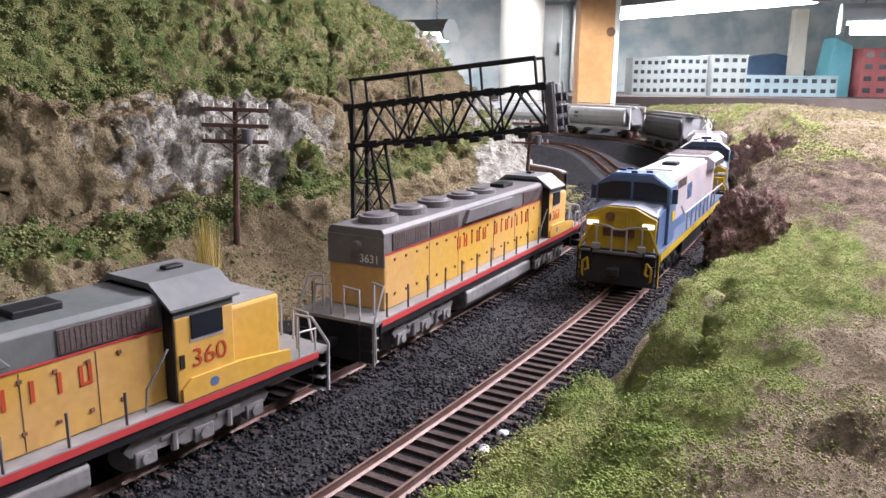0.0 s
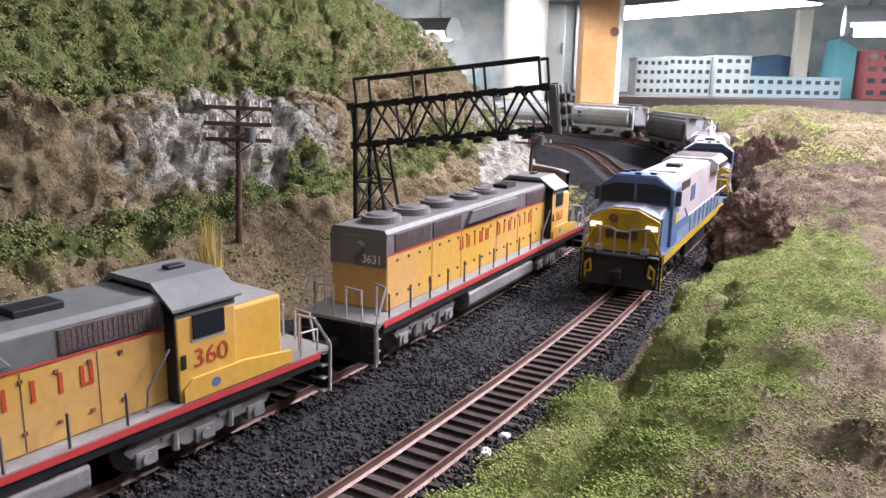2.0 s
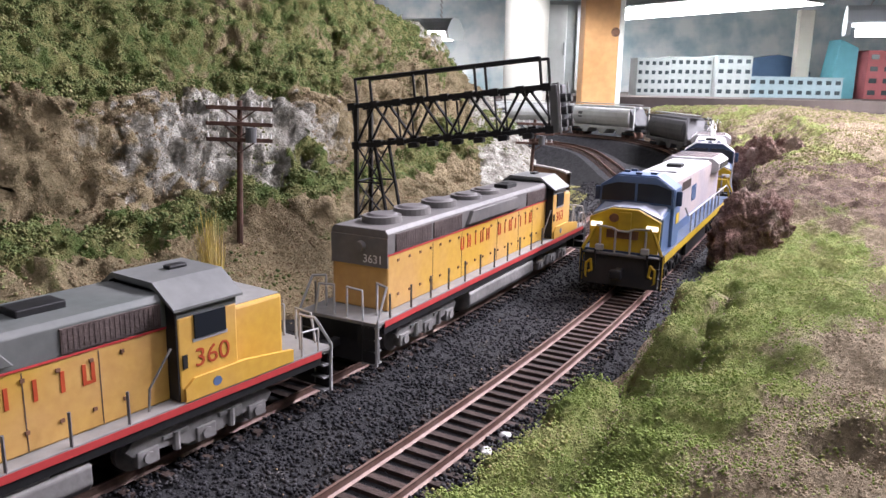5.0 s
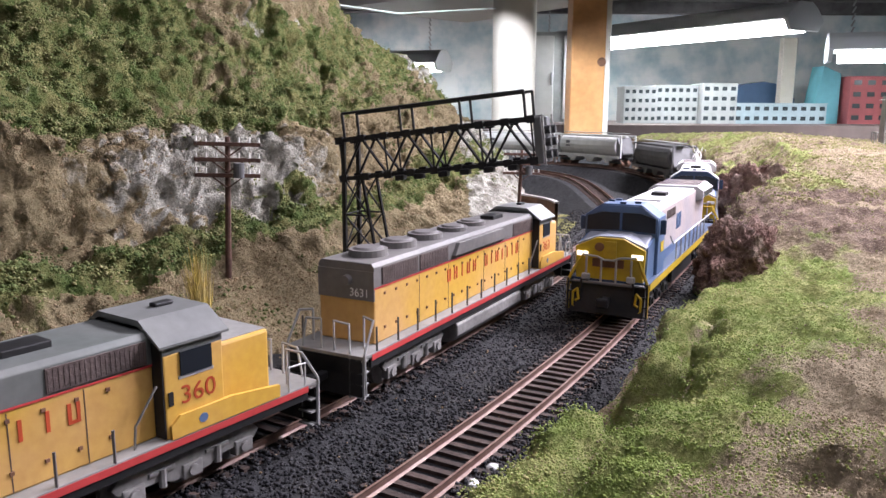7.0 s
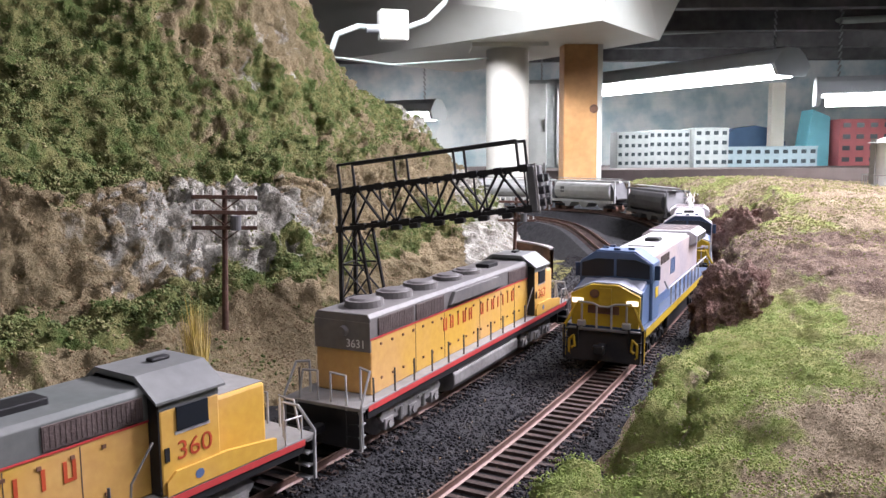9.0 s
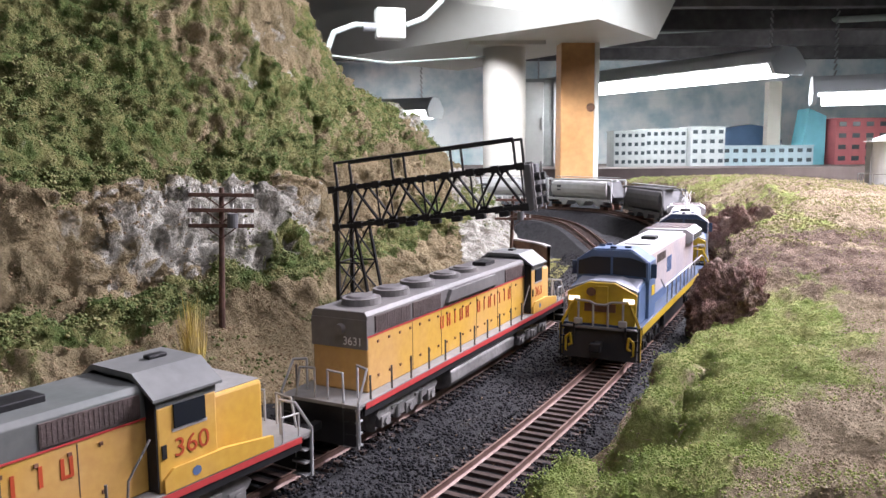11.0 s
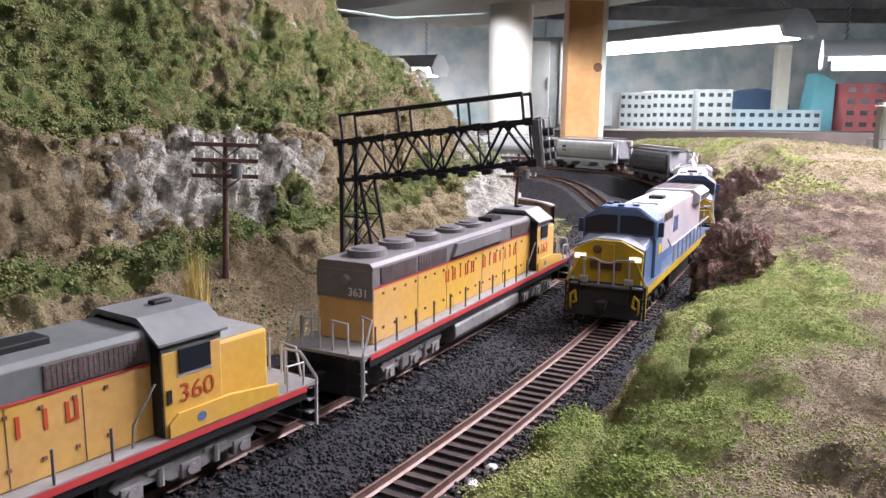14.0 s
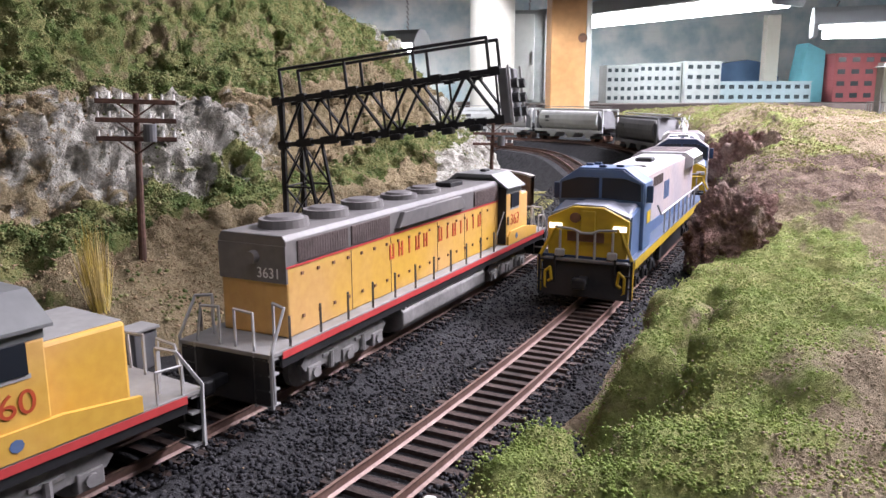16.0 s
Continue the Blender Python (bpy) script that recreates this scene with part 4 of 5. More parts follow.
def blue_loco(m, lead, label):
    top_paint = M["csx_blue"] if lead else M["roof_white"]
    t = thing("locomotive", label, "locomotive", m, "blue grey and yellow locomotives")
    F = 118
    part("walkway", bx(-F, F - 6, -18, 18, 17.6, 19, 0.25), M["csx_dark"], t, "dark walkway deck")
    part("frame", bx(-F + 3, F - 8, -9, 9, 10, 17.6), M["black"], t, "black underframe")
    for s in (-1, 1):
        part("sill_stripe", bx(-F + 3, F - 8, s * 17.8 - 0.3, s * 17.8 + 0.3, 15, 18.6), M["csx_yellow"], t, "yellow sill stripe")
        steps(t, -F, s, M["black"])
        steps(t, F - 3, s, M["black"])
    # nose: a wedge that leans back, with a flat face
    nose = part("nose", prism([(88 * K, 18 * K), (108.5 * K, 18 * K), (109.4 * K, 21 * K), (109.2 * K, 34 * K), (106 * K, 35.6 * K), (88 * K, 39.5 * K)], -14.5 * K, 14.5 * K, "y", bevel=0.0007), M["nosegrey"], t, "wide nose with a blue-grey top")
    part("nose_hood", prism([(-15.2 * K, 34.5 * K), (-5.5 * K, 38.2 * K), (5.5 * K, 38.2 * K), (15.2 * K, 34.5 * K), (15.2 * K, 35.4 * K), (5.5 * K, 39.6 * K), (-5.5 * K, 39.6 * K), (-15.2 * K, 35.4 * K)], 88 * K, 109.6 * K, "x"), M["nosegrey"], nose, "blue-grey sloping nose top")
    part("nose_plate", prism([(-15 * K, 18 * K), (15 * K, 18 * K), (15.6 * K, 34 * K), (6 * K, 39 * K), (-6 * K, 39 * K), (-15.6 * K, 34 * K)], 109.6 * K, 111.6 * K, "x", bevel=0.0004), M["csx_yellow"], nose, "yellow peaked nose plate")
    part("nose_door", bx(111.2, 112.6, -2.4, 3.0, 29, 37.5, 0.2), M["csx_yellow"], nose)
    part("nose_lamp", cyl(Vector((111.2, -4.6, 34.5)) * K, Vector((112.3, -4.6, 34.5)) * K, 2.1 * K, seg=14), M["rust"], nose, "round dark nose lamp")
    part("nose_emblem", bx(111.9, 112.25, -7.5, 6.5, 25, 29.0), M["rust"], nose, "dark worn company emblem as a plain bar")
    for s in (-1, 1):
        bm = bx(110.6, 112.6, s * 12.2 - 2.5, s * 12.2 + 2.5, 29.8, 32.0, 0.3)
        part("headlight", bm, M["lens"] if lead else M["white"], nose, "lit number box")
        part("ditch_light", bx(112, 114.5, s * 10 - 1.8, s * 10 + 1.8, 18.6, 21.6, 0.5), M["rail_white"], t, "grey ditch light box")
    part("front_step", bx(108, 114.5, -16, 16, 16.8, 18.0, 0.3), M["dkcar"], t, "dark front platform edge")
    part("pilot", prism([(109 * K, 17 * K), (113 * K, 17 * K), (116 * K, 3 * K), (111 * K, 3 * K)], -16.5 * K, 16.5 * K, "y"), M["black"], t, "black plough pilot")
    coupler(t, 114)
    coupler(t, -F)
    # cab
    c0, c1 = 73, 90
    cab = part("cab", prism([(-17 * K, 19 * K), (17 * K, 19 * K), (17 * K, 47 * K), (9 * K, 53 * K), (-9 * K, 53 * K), (-17 * K, 47 * K)], c0 * K, c1 * K, "x", bevel=0.0004), top_paint, t, "blue cab with chamfered roof")
    part("cab_front", prism([(-16.6 * K, 38 * K), (16.6 * K, 38 * K), (16.6 * K, 46.6 * K), (8.8 * K, 52.2 * K), (-8.8 * K, 52.2 * K), (-16.6 * K, 46.6 * K)], c1 * K, (c1 + 1.0) * K, "x"), M["csx_dark"] if not lead else M["csx_blue"], cab, "blue cab front")
    for s in (-1, 1):
        bm = prism([(s * 0.6 * K, 40.4 * K), (s * 15.8 * K, 39.6 * K), (s * 15.6 * K, 46.6 * K), (s * 9.0 * K, 48.9 * K), (s * 0.6 * K, 48.9 * K)], (c1 + 0.8) * K, (c1 + 1.5) * K, "x")
        part("windshield", bm, M["glass"], cab, "dark windshield pane")
        part("side_window", bx(c0 + 4, c1 - 4, s * 17 - 0.4, s * 17 + 0.3, 38.5, 45.5), M["glass"], cab, "dark side window")
        part("mirror", bx(c1 - 3.4, c1 - 2, s * 18.6 - 1.2, s * 18.6 + 1.2, 39, 46, 0.3), M["csx_dark"], cab, "dark cab mirror")
        part("side_number", bx(c0 + 3, c0 + 10.5, s * 17.05 - 0.15, s * 17.05 + 0.15, 29.5, 34.5), M["csx_yellow"], cab, "yellow road number as a plain bar")
        part("nose_side", prism([(88 * K, 19 * K), (108 * K, 19 * K), (106 * K, 35 * K), (88 * K, 38 * K)], (s * 15 - 0.6) * K, (s * 15 + 0.6) * K, "y"), M["csx_blue"], nose, "blue nose side")
    for xx, yy in ((74, -5), (84, 6), (80, -7), (88, 0)):
        part("roof_antenna", bx(xx - 1, xx + 1, yy - 1.4, yy + 1.4, 53, 54, 0.2), M["csx_dark"], cab, "small dark roof antenna")
    # engine hood and radiator wings
    w = 12.2
    part("hood", bx(-74, c0, -w, w, 19, 47.5, 0.8), M["csx_grey"], t, "grey engine hood")
    for s in (-1, 1):
        part("hood_lower", bx(-74, c0, s * (w + 0.05) - 0.2, s * (w + 0.05) + 0.2, 19.2, 24.5), M["csx_blue"], t, "blue lower band")
        part("hood_lettering", bars([2.6 * K, 2.6 * K, 2.6 * K, 2.6 * K], -6 * K, 31 * K, 9 * K, 1.6 * K, 0.12 * K, s * (w + 0.12) * K), M["csx_blue"], t, "blue company lettering as plain bars")
        for i in range(6):
            part("side_vent", bx(38 - i * 4.5, 40.6 - i * 4.5, s * (w + 0.1) - 0.3, s * (w + 0.1) + 0.3, 40.5, 45, 0.1), M["grille"], t, "small dark side vent")
        part("hood_flash", prism([(c0 * K, 19.2 * K), (c0 * K, 33 * K), ((c0 - 22) * K, 24.4 * K), ((c0 - 22) * K, 19.2 * K)], (s * (w + 0.35) - 0.15) * K, (s * (w + 0.35) + 0.15) * K, "y"), M["csx_blue"], t, "blue slanted flash behind the cab")
        for i in range(8):
            xx = 40 - i * 15
            part("stanchion", wire([(xx, s * 17.6, 17), (xx, s * 17.6, 29)], 0.42), M["rail_white"], t)
        part("side_handrail", wire([(58, s * 17.2, 34), (50, s * 17.6, 29), (-100, s * 17.6, 29), (-112, s * 17.4, 26)], 0.42), M["rail_white"], t, "white side handrail")
        part("tank_skirt", bx(-26, 42, s * 15.5 - 1, s * 15.5 + 1, 6, 15, 0.4), M["black"], t)
        bm = wire([(F - 4, s * 17.6, 3), (F - 4, s * 17.8, 18), (F - 7, s * 12.5, 30), (F - 5, s * 11.5, 30.5)], 0.7)
        part("end_handrail", bm, M["csx_yellow"], t, "bright yellow end handrail")
        bm = wire([(F - 3, s * 13.6, 4), (F - 3, s * 15.2, 6), (F - 3, s * 15.2, 12), (F - 3, s * 13.2, 14), (F - 3, s * 12.6, 9), (F - 3, s * 14, 8)], 0.6)
        part("grab_loop", bm, M["csx_yellow"], t, "bright yellow looped grab iron")
        bm = wire([(-F + 1, s * 17.6, 3), (-F + 1, s * 17.8, 20), (-F + 4, s * 16, 31), (-F + 4, s * 5, 31), (-F + 4, s * 5, 19)], 0.6)
        part("rear_handrail", bm, M["csx_yellow"], t, "bright yellow rear handrail")
    bm = wire([(F - 5, -11.5, 30.5), (F - 5, -5, 30), (F - 5, -2, 28.6), (F - 5, 2, 28.6), (F - 5, 5, 30), (F - 5, 11.5, 30.5)], 0.55)
    part("front_railing", bm, M["rail_white"], t, "pale front railing")
    for y in (-10, -3.3, 3.3, 10):
        part("railing_post", wire([(F - 5, y, 29.5), (F - 5, y, 18)], 0.5), M["rail_white"], t)
    part("hood_roof", bx(-74, c0, -w + 1.6, w - 1.6, 47.5, 48.6, 0.3), M["roof_white"], t, "pale hood roof")
    for xx in (46, 22):
        part("roof_hatch", bx(xx - 8, xx + 8, -7, 7, 48.5, 49.6, 0.5), M["roof_white"], t, "pale roof hatch")
    part("exhaust_outlet", bx(-12, -2, -4, 4, 48.4, 50.6, 0.6), M["black"], t, "black exhaust outlet")
    part("radiator_body", bx(-108, -74, -11, 11, 19, 41, 0.6), M["csx_grey"], t, "grey radiator hood")
    wing = part("radiator_wing", prism([(-11 * K, 39 * K), (-16.5 * K, 42.5 * K), (-16.5 * K, 47 * K), (-12.5 * K, 50 * K), (12.5 * K, 50 * K), (16.5 * K, 47 * K), (16.5 * K, 42.5 * K), (11 * K, 39 * K)], -106 * K, -62 * K, "x", bevel=0.0004), M["roof_white"], t, "pale overhanging radiator section")
    for s in (-1, 1):
        part("radiator_screen", bx(-103, -65, s * 16.55 - 0.2, s * 16.55 + 0.2, 43.0, 46.6), M["winglass"], wing, "dark radiator screen")
    for i in range(9):
        part("radiator_rib", bx(-104 + i * 4.6, -103.4 + i * 4.6, -12.0, 12.0, 50.0, 50.5, 0), M["csx_grey"], wing)
    part("fuel_tank", bx(-26, 42, -14, 14, 3.6, 14, 1.2), M["black"], t, "black fuel tank")
    truck(t, -68, M["black"], "black truck side frame")
    truck(t, 70, M["black"], "black truck side frame")
    return t


CSX_SCALE = Matrix.Diagonal((1.05, 1.18, 1.10, 1))
blue_loco(Matrix.Translation((-0.005, 0.0, 0)) @ on_straight(0.120, -1) @ CSX_SCALE, True, "blue grey and yellow model diesel locomotive with lit headlights")
SECOND = pose(0.250, 0.738, far_z(0.72), 0, 0, 251)
blue_loco(SECOND @ CSX_SCALE, False, "second blue grey and yellow model diesel locomotive in the train")


def covered_hopper(m, material, label):
    t = thing("covered_hopper", label, "freight car", m, "freight cars behind the locomotives")
    prof = [(18 * math.sin(radians(a)), 31.5 - 17.5 * math.cos(radians(a))) for a in range(-150, 151, 20)]
    prof = [(a, max(b, 15.0)) for a, b in prof]
    part("body", prism([(a * K, b * K) for a, b in prof], -62 * K, 62 * K, "x", bevel=0.0006), material, t, "rounded hopper body")
    part("roof_walk", bx(-70, 70, -5, 5, 49.5, 50.4), M["ltgrey"], t, "grey roof walk")
    part("end_frame", bx(-78, 78, -5, 5, 11, 14, 0.3), M["black"], t, "black centre sill")
    for s in (-1, 1):
        part("side_sill", bx(-70, 70, s * 16.5 - 0.8, s * 16.5 + 0.8, 13, 17, 0.2), material, t)
        part("top_chord", bx(-72, 72, s * 15 - 0.8, s * 15 + 0.8, 44.5, 47, 0.2), material, t)
        for e in (-1, 1):
            part("corner_post", bx(e * 72 - 1, e * 72 + 1, s * 15 - 1, s * 15 + 1, 13, 46, 0.2), material, t)
        part("data_panel", bx(38, 47, s * 17.3 - 0.3, s * 17.3 + 0.5, 28, 37), M["dkcar"], t, "dark data panel")
    for e in (-1, 1):
        # end shade is put into the colour: dark grey on every car
        part("end_sheet", prism([(e * 62 * K, 14 * K), (e * 76 * K, 20 * K), (e * 76 * K, 22 * K), (e * 62 * K, 44 * K)], -14 * K, 14 * K, "y"), M["dkcar"], t, "slope sheet coloured dark for shade")
        bm = bmesh.new()
        for z in range(6):
            bx(e * 74 - 0.4, e * 74 + 0.4, -14, -6, 18 + z * 5, 18.8 + z * 5, 0, bm)
        part("ladder", bm, M["ltgrey"], t, "end ladder")
        tr = part("truck", bx(e * 56 - 12, e * 56 + 12, -11, 11, 5, 9, 0.6), M["black"], t, "black four-wheel truck")
        for dx in (-9, 9):
            bm = cyl(Vector((e * 56 + dx, -9, 5)) * K, Vector((e * 56 + dx, 9, 5)) * K, 5 * K, seg=16)
            part("wheelset", bm, M["rail_side"], tr, "rusty wheelset")
        coupler(t, e * 78)
    for i in range(3):
        part("outlet", prism([((-40 + i * 40 - 14) * K, 15 * K), ((-40 + i * 40 + 14) * K, 15 * K), ((-40 + i * 40 + 5) * K, 5 * K), ((-40 + i * 40 - 5) * K, 5 * K)], -10 * K, 10 * K, "y"), material, t, "hopper outlet")
    return t


def on_far(px, py, deg):
    return pose(px, py, far_z(py), 0, 0, deg)
covered_hopper(on_far(0.247, 1.212, 122), M["hopper"], "light grey covered hopper car on the far curve")
covered_hopper(on_far(0.304, 1.035, 95), M["dkcar"], "dark grey covered hopper car on the far curve")
covered_hopper(on_far(0.14, 1.325, 145), M["hopper"], "grey hopper car half hidden behind the hill")


# ---- signal bridge, poles and line-side things ----
def signal_bridge():
    foot, tip = Vector((-0.054, 0.4944, 0)), Vector((0.0618, 0.4496, 0))
    d = (tip - foot)
    L = d.length
    m = Matrix.Translation((foot.x, foot.y, -0.004)) @ Matrix.Rotation(math.atan2(d.y, d.x), 4, "Z")
    t = thing("signal_bridge", "black steel cantilever signal bridge with lattice truss", "signal bridge", m)
    mat_b = M["bridge"]
    zb, zt, hw = 0.0687, 0.0925, 0.010
    lean = Matrix.Rotation(-0.118, 4, "Y")

    def bar(name, a, b, r, parent=t, bm=None):
        if bm is not None:
            return cyl(a, b, r, seg=6, bm=bm)
        return part(name, cyl(a, b, r, seg=6), mat_b, parent)

    tower = part("tower", bmesh.new(), mat_b, t)
    for s in (-1, 1):
        for x in (0.0, 0.020):
            b = 0.004 if x else 0.0
            part("leg", box(x - 0.0012, x + 0.0012, s * hw - 0.0012, s * hw + 0.0012, 0, zt), mat_b, tower) if not x else part("leg", rod([Vector((0.026, s * hw, 0)), Vector((0.013, s * hw, zb))], 0.0012), mat_b, tower)
        n = 3
        bm = bmesh.new()
        for i in range(n):
            z0, z1 = zb * i / n, zb * (i + 1) / n
            xa, xb = 0.026 - 0.013 * i / n, 0.026 - 0.013 * (i + 1) / n
            for p, q in (((0, z0), (xb, z1)), ((xa, z0), (0, z1)), ((0, z1), (xb, z1))):
                cyl((p[0], s * hw, p[1]), (q[0], s * hw, q[1]), 0.0006, seg=5, bm=bm)
        part("tower_lattice", bm, mat_b, tower)
    bm = bmesh.new()
    for i in range(4):
        z = zb * i / 3
        cyl((0, -hw, z), (0, hw, z), 0.0006, seg=5, bm=bm)
        if i < 3:
            cyl((0, -hw, z), (0, hw, zb * (i + 1) / 3), 0.0005, seg=5, bm=bm)
    part("tower_lattice", bm, mat_b, tower)
    truss = part("truss", bmesh.new(), mat_b, t)
    pivot = Matrix.Translation((0, 0, zb)) @ lean @ Matrix.Translation((0, 0, -zb))
    truss.matrix_local = pivot
    for s in (-1, 1):
        for z in (zb, zt):
            part("chord", box(0, L, s * hw - 0.0012, s * hw + 0.0012, z - 0.0012, z + 0.0012), mat_b, truss)
        n = 8
        for i in range(n + 1):
            x = L * i / n
            if i % 2 == 0:
                part("web_post", cyl((x, s * hw, zb), (x, s * hw, zt), 0.0006, seg=5), mat_b, truss)
            if i < n:
                a, b = (zb, zt) if i % 2 == 0 else (zt, zb)
                part("web_brace", cyl((x, s * hw, a), (L * (i + 1) / n, s * hw, b), 0.0009, seg=5), mat_b, truss)
        for i in range(n + 1):
            for z in (zb, zt):
                part("gusset_plate", box(L * i / n - 0.0025, L * i / n + 0.0025, s * hw - 0.0016, s * hw + 0.0016, z - 0.0022, z + 0.0022), mat_b, truss)
        # railing above
        zr = zt + 0.0165
        bm = rod([Vector((0.004, s * hw, zt)), Vector((0.004, s * hw, zr)), Vector((L - 0.003, s * hw, zr)), Vector((L - 0.003, s * hw, zt))], 0.0009)
        for i in range(1, 3):
            x = 0.004 + (L - 0.007) * i / 3
            cyl((x, s * hw, zt), (x, s * hw, zr), 0.0008, seg=6, bm=bm)
        part("railing", bm, mat_b, truss, "black handrail")
    bm = bmesh.new()
    for i in range(17):
        x = L * i / 16
        for z in (zb, zt):
            box(x - 0.0006, x + 0.0006, -hw, hw, z - 0.0006, z + 0.0006, bm=bm)
    for s in (-0.004, 0.004):
        box(0, L, s - 0.0018, s + 0.0018, zt + 0.0010, zt + 0.0018, bm=bm)
    part("walkway", bm, mat_b, truss, "dark plank walkway")
    for i, x in enumerate((0.32, 0.42, 0.55, 0.66, 0.78, 0.9)):
        part("lamp_bracket", box(L * x - 0.003, L * x + 0.003, -hw - 0.004, -hw + 0.002, zb - 0.0042, zb - 0.0008, 0.0008), mat_b, truss, "black bracket")
    for s in (-1, 1):
        sig = part("signal_head", box(L + 0.001, L + 0.006, s * 0.007 - 0.0045, s * 0.007 + 0.0045, zb - 0.002, zt + 0.001, 0.001), M["dkcar"], t, "grey signal back plate")
        for k in range(3):
            z = zb + 0.003 + k * 0.007
            part("lens_hood", cyl((L + 0.006, s * 0.007, z), (L + 0.010, s * 0.007, z), 0.0024, seg=12), M["black"], sig)
        sig.matrix_local = pivot
        part("ladder_rail", box(L + 0.0065, L + 0.0075, s * 0.012 - 0.0005, s * 0.012 + 0.0005, zb - 0.003, zt + 0.002), M["silver"], truss)
    return t


signal_bridge()


def telegraph_pole(m, label, height, arms=3):
    t = thing("telegraph_pole", label, "telegraph pole", m, "line-side telegraph poles")
    part("post", cyl((0, 0, -0.004), (0, 0, height), 0.0019, 0.0014, 10), M["pole"], t)
    for k in range(arms):
        z = height - 0.004 - k * 0.0085
        arm = part("crossarm", box(-0.0175, 0.0175, -0.0030, -0.0012, z - 0.0011, z + 0.0011, 0.0002), M["pole"], t)
        for x in (-0.0165, -0.0115, -0.006, 0.006, 0.0115, 0.0165):
            part("insulator", cyl((x, -0.0021, z + 0.0011), (x, -0.0021, z + 0.0038), 0.0007, 0.0005, 8), M["insul"], arm, "white glass insulator")
        bm = rod([Vector((-0.008, -0.0022, z - 0.001)), Vector((0, -0.002, z - 0.007)), Vector((0.008, -0.0022, z - 0.001))], 0.0004)
        part("brace", bm, M["pole"], arm)
    if arms > 1:
        part("transformer", cyl((0.006, -0.005, height - 0.022), (0.006, -0.005, height - 0.014), 0.0030, seg=14), M["dkcar"], t, "small grey transformer can")
    return t


def ground_z(x, y):
    return left_height(x, y)


for px, py, h, lb in ((-0.116, 0.422, None, "dark brown telegraph pole with two crossarms and white insulators"), (0.075, 0.696, 0.078, "brown telegraph pole on the slope behind the bridge")):
    gz = ground_z(px, py)
    telegraph_pole(pose(px, py, gz, 0, 2.0, 14), lb, (0.093 - gz) if h is None else h)


def grass_tuft():
    t = thing("field_grass_tuft", "tall tuft of straw-yellow field grass", "grass tuft", pose(-0.114, 0.366, ground_z(-0.114, 0.366) - 0.001))
    rng = random.Random(2)
    bm = bmesh.new()
    for i in range(150):
        a, r = rng.uniform(0, 6.28), rng.uniform(0, 0.0042)
        p = Vector((math.cos(a) * r, math.sin(a) * r, 0))
        tip = p * rng.uniform(1.0, 2.6) + Vector((rng.gauss(-0.001, 0.0015), rng.gauss(0, 0.0015), rng.uniform(0.020, 0.042)))
        side = Vector((math.cos(a + 1.57), math.sin(a + 1.57), 0)) * 0.00022
        midp = p.lerp(tip, 0.55) + Vector((0, 0, 0.001))
        v = [bm.verts.new(q) for q in (p - side, p + side, midp + side * 0.8, tip, midp - side * 0.8)]
        bm.faces.new(v)
    part("straw", bm, M["straw"], t)
    tagged(t, kind="")


grass_tuft()


def pickup():
    x, y = -0.118, 0.300
    t = thing("pickup_truck", "white model pickup truck parked beside the track", "pickup truck", pose(x, y, -0.0155, 0, 0, 58))
    prof = [(-32, 5), (-32, 12), (-10, 12.5), (-7, 19), (6, 19.5), (13, 13), (30, 11.5), (32, 6), (31, 4), (-31, 4)]
    body = part("body", prism([(a * K, b * K) for a, b in prof], -11 * K, 11 * K, "y", bevel=0.0009), M["white"], t, "white painted body")
    for s in (-1, 1):
        part("side_window", prism([(-5.5 * K, 13.2 * K), (9 * K, 13.4 * K), (5 * K, 18.2 * K), (-5 * K, 18 * K)], (s * 11 - 0.2) * K, (s * 11 + 0.2) * K, "y"), M["glass"], body, "dark side window")
        part("sill", bx(-30, 30, s * 11 - 0.3, s * 11 + 0.3, 4, 6.5), M["black"], body)
        for xx in (-20, 20):
            part("wheel", cyl(Vector((xx, s * 11.2 - 1.5, 4)) * K, Vector((xx, s * 11.2 + 0.6, 4)) * K, 4.3 * K, seg=18), M["black"], t, "black wheel")
    part("windshield", bx(6.5, 12, -9.5, 9.5, 13.6, 18.2), M["glass"], body)
    part("bumper", bx(31.5, 33, -10.5, 10.5, 4.5, 7, 0.4), M["silver"], t)


pickup()


def relay_box(x, y):
    t = thing("relay_box", "small grey line-side relay cabinet", "relay box", pose(x, y, max(ground_z(x, y), -0.004), 0, 0, 60))
    part("cabinet", box(-0.005, 0.005, -0.004, 0.004, 0, 0.014, 0.0004), M["dkcar"], t)
    part("roof", box(-0.0058, 0.0058, -0.0048, 0.0048, 0.014, 0.0152, 0.0003), M["ltgrey"], t)
    part("door", box(0.0048, 0.0054, -0.003, 0.003, 0.002, 0.0125), M["ltgrey"], t)


relay_box(-0.083, 0.322)


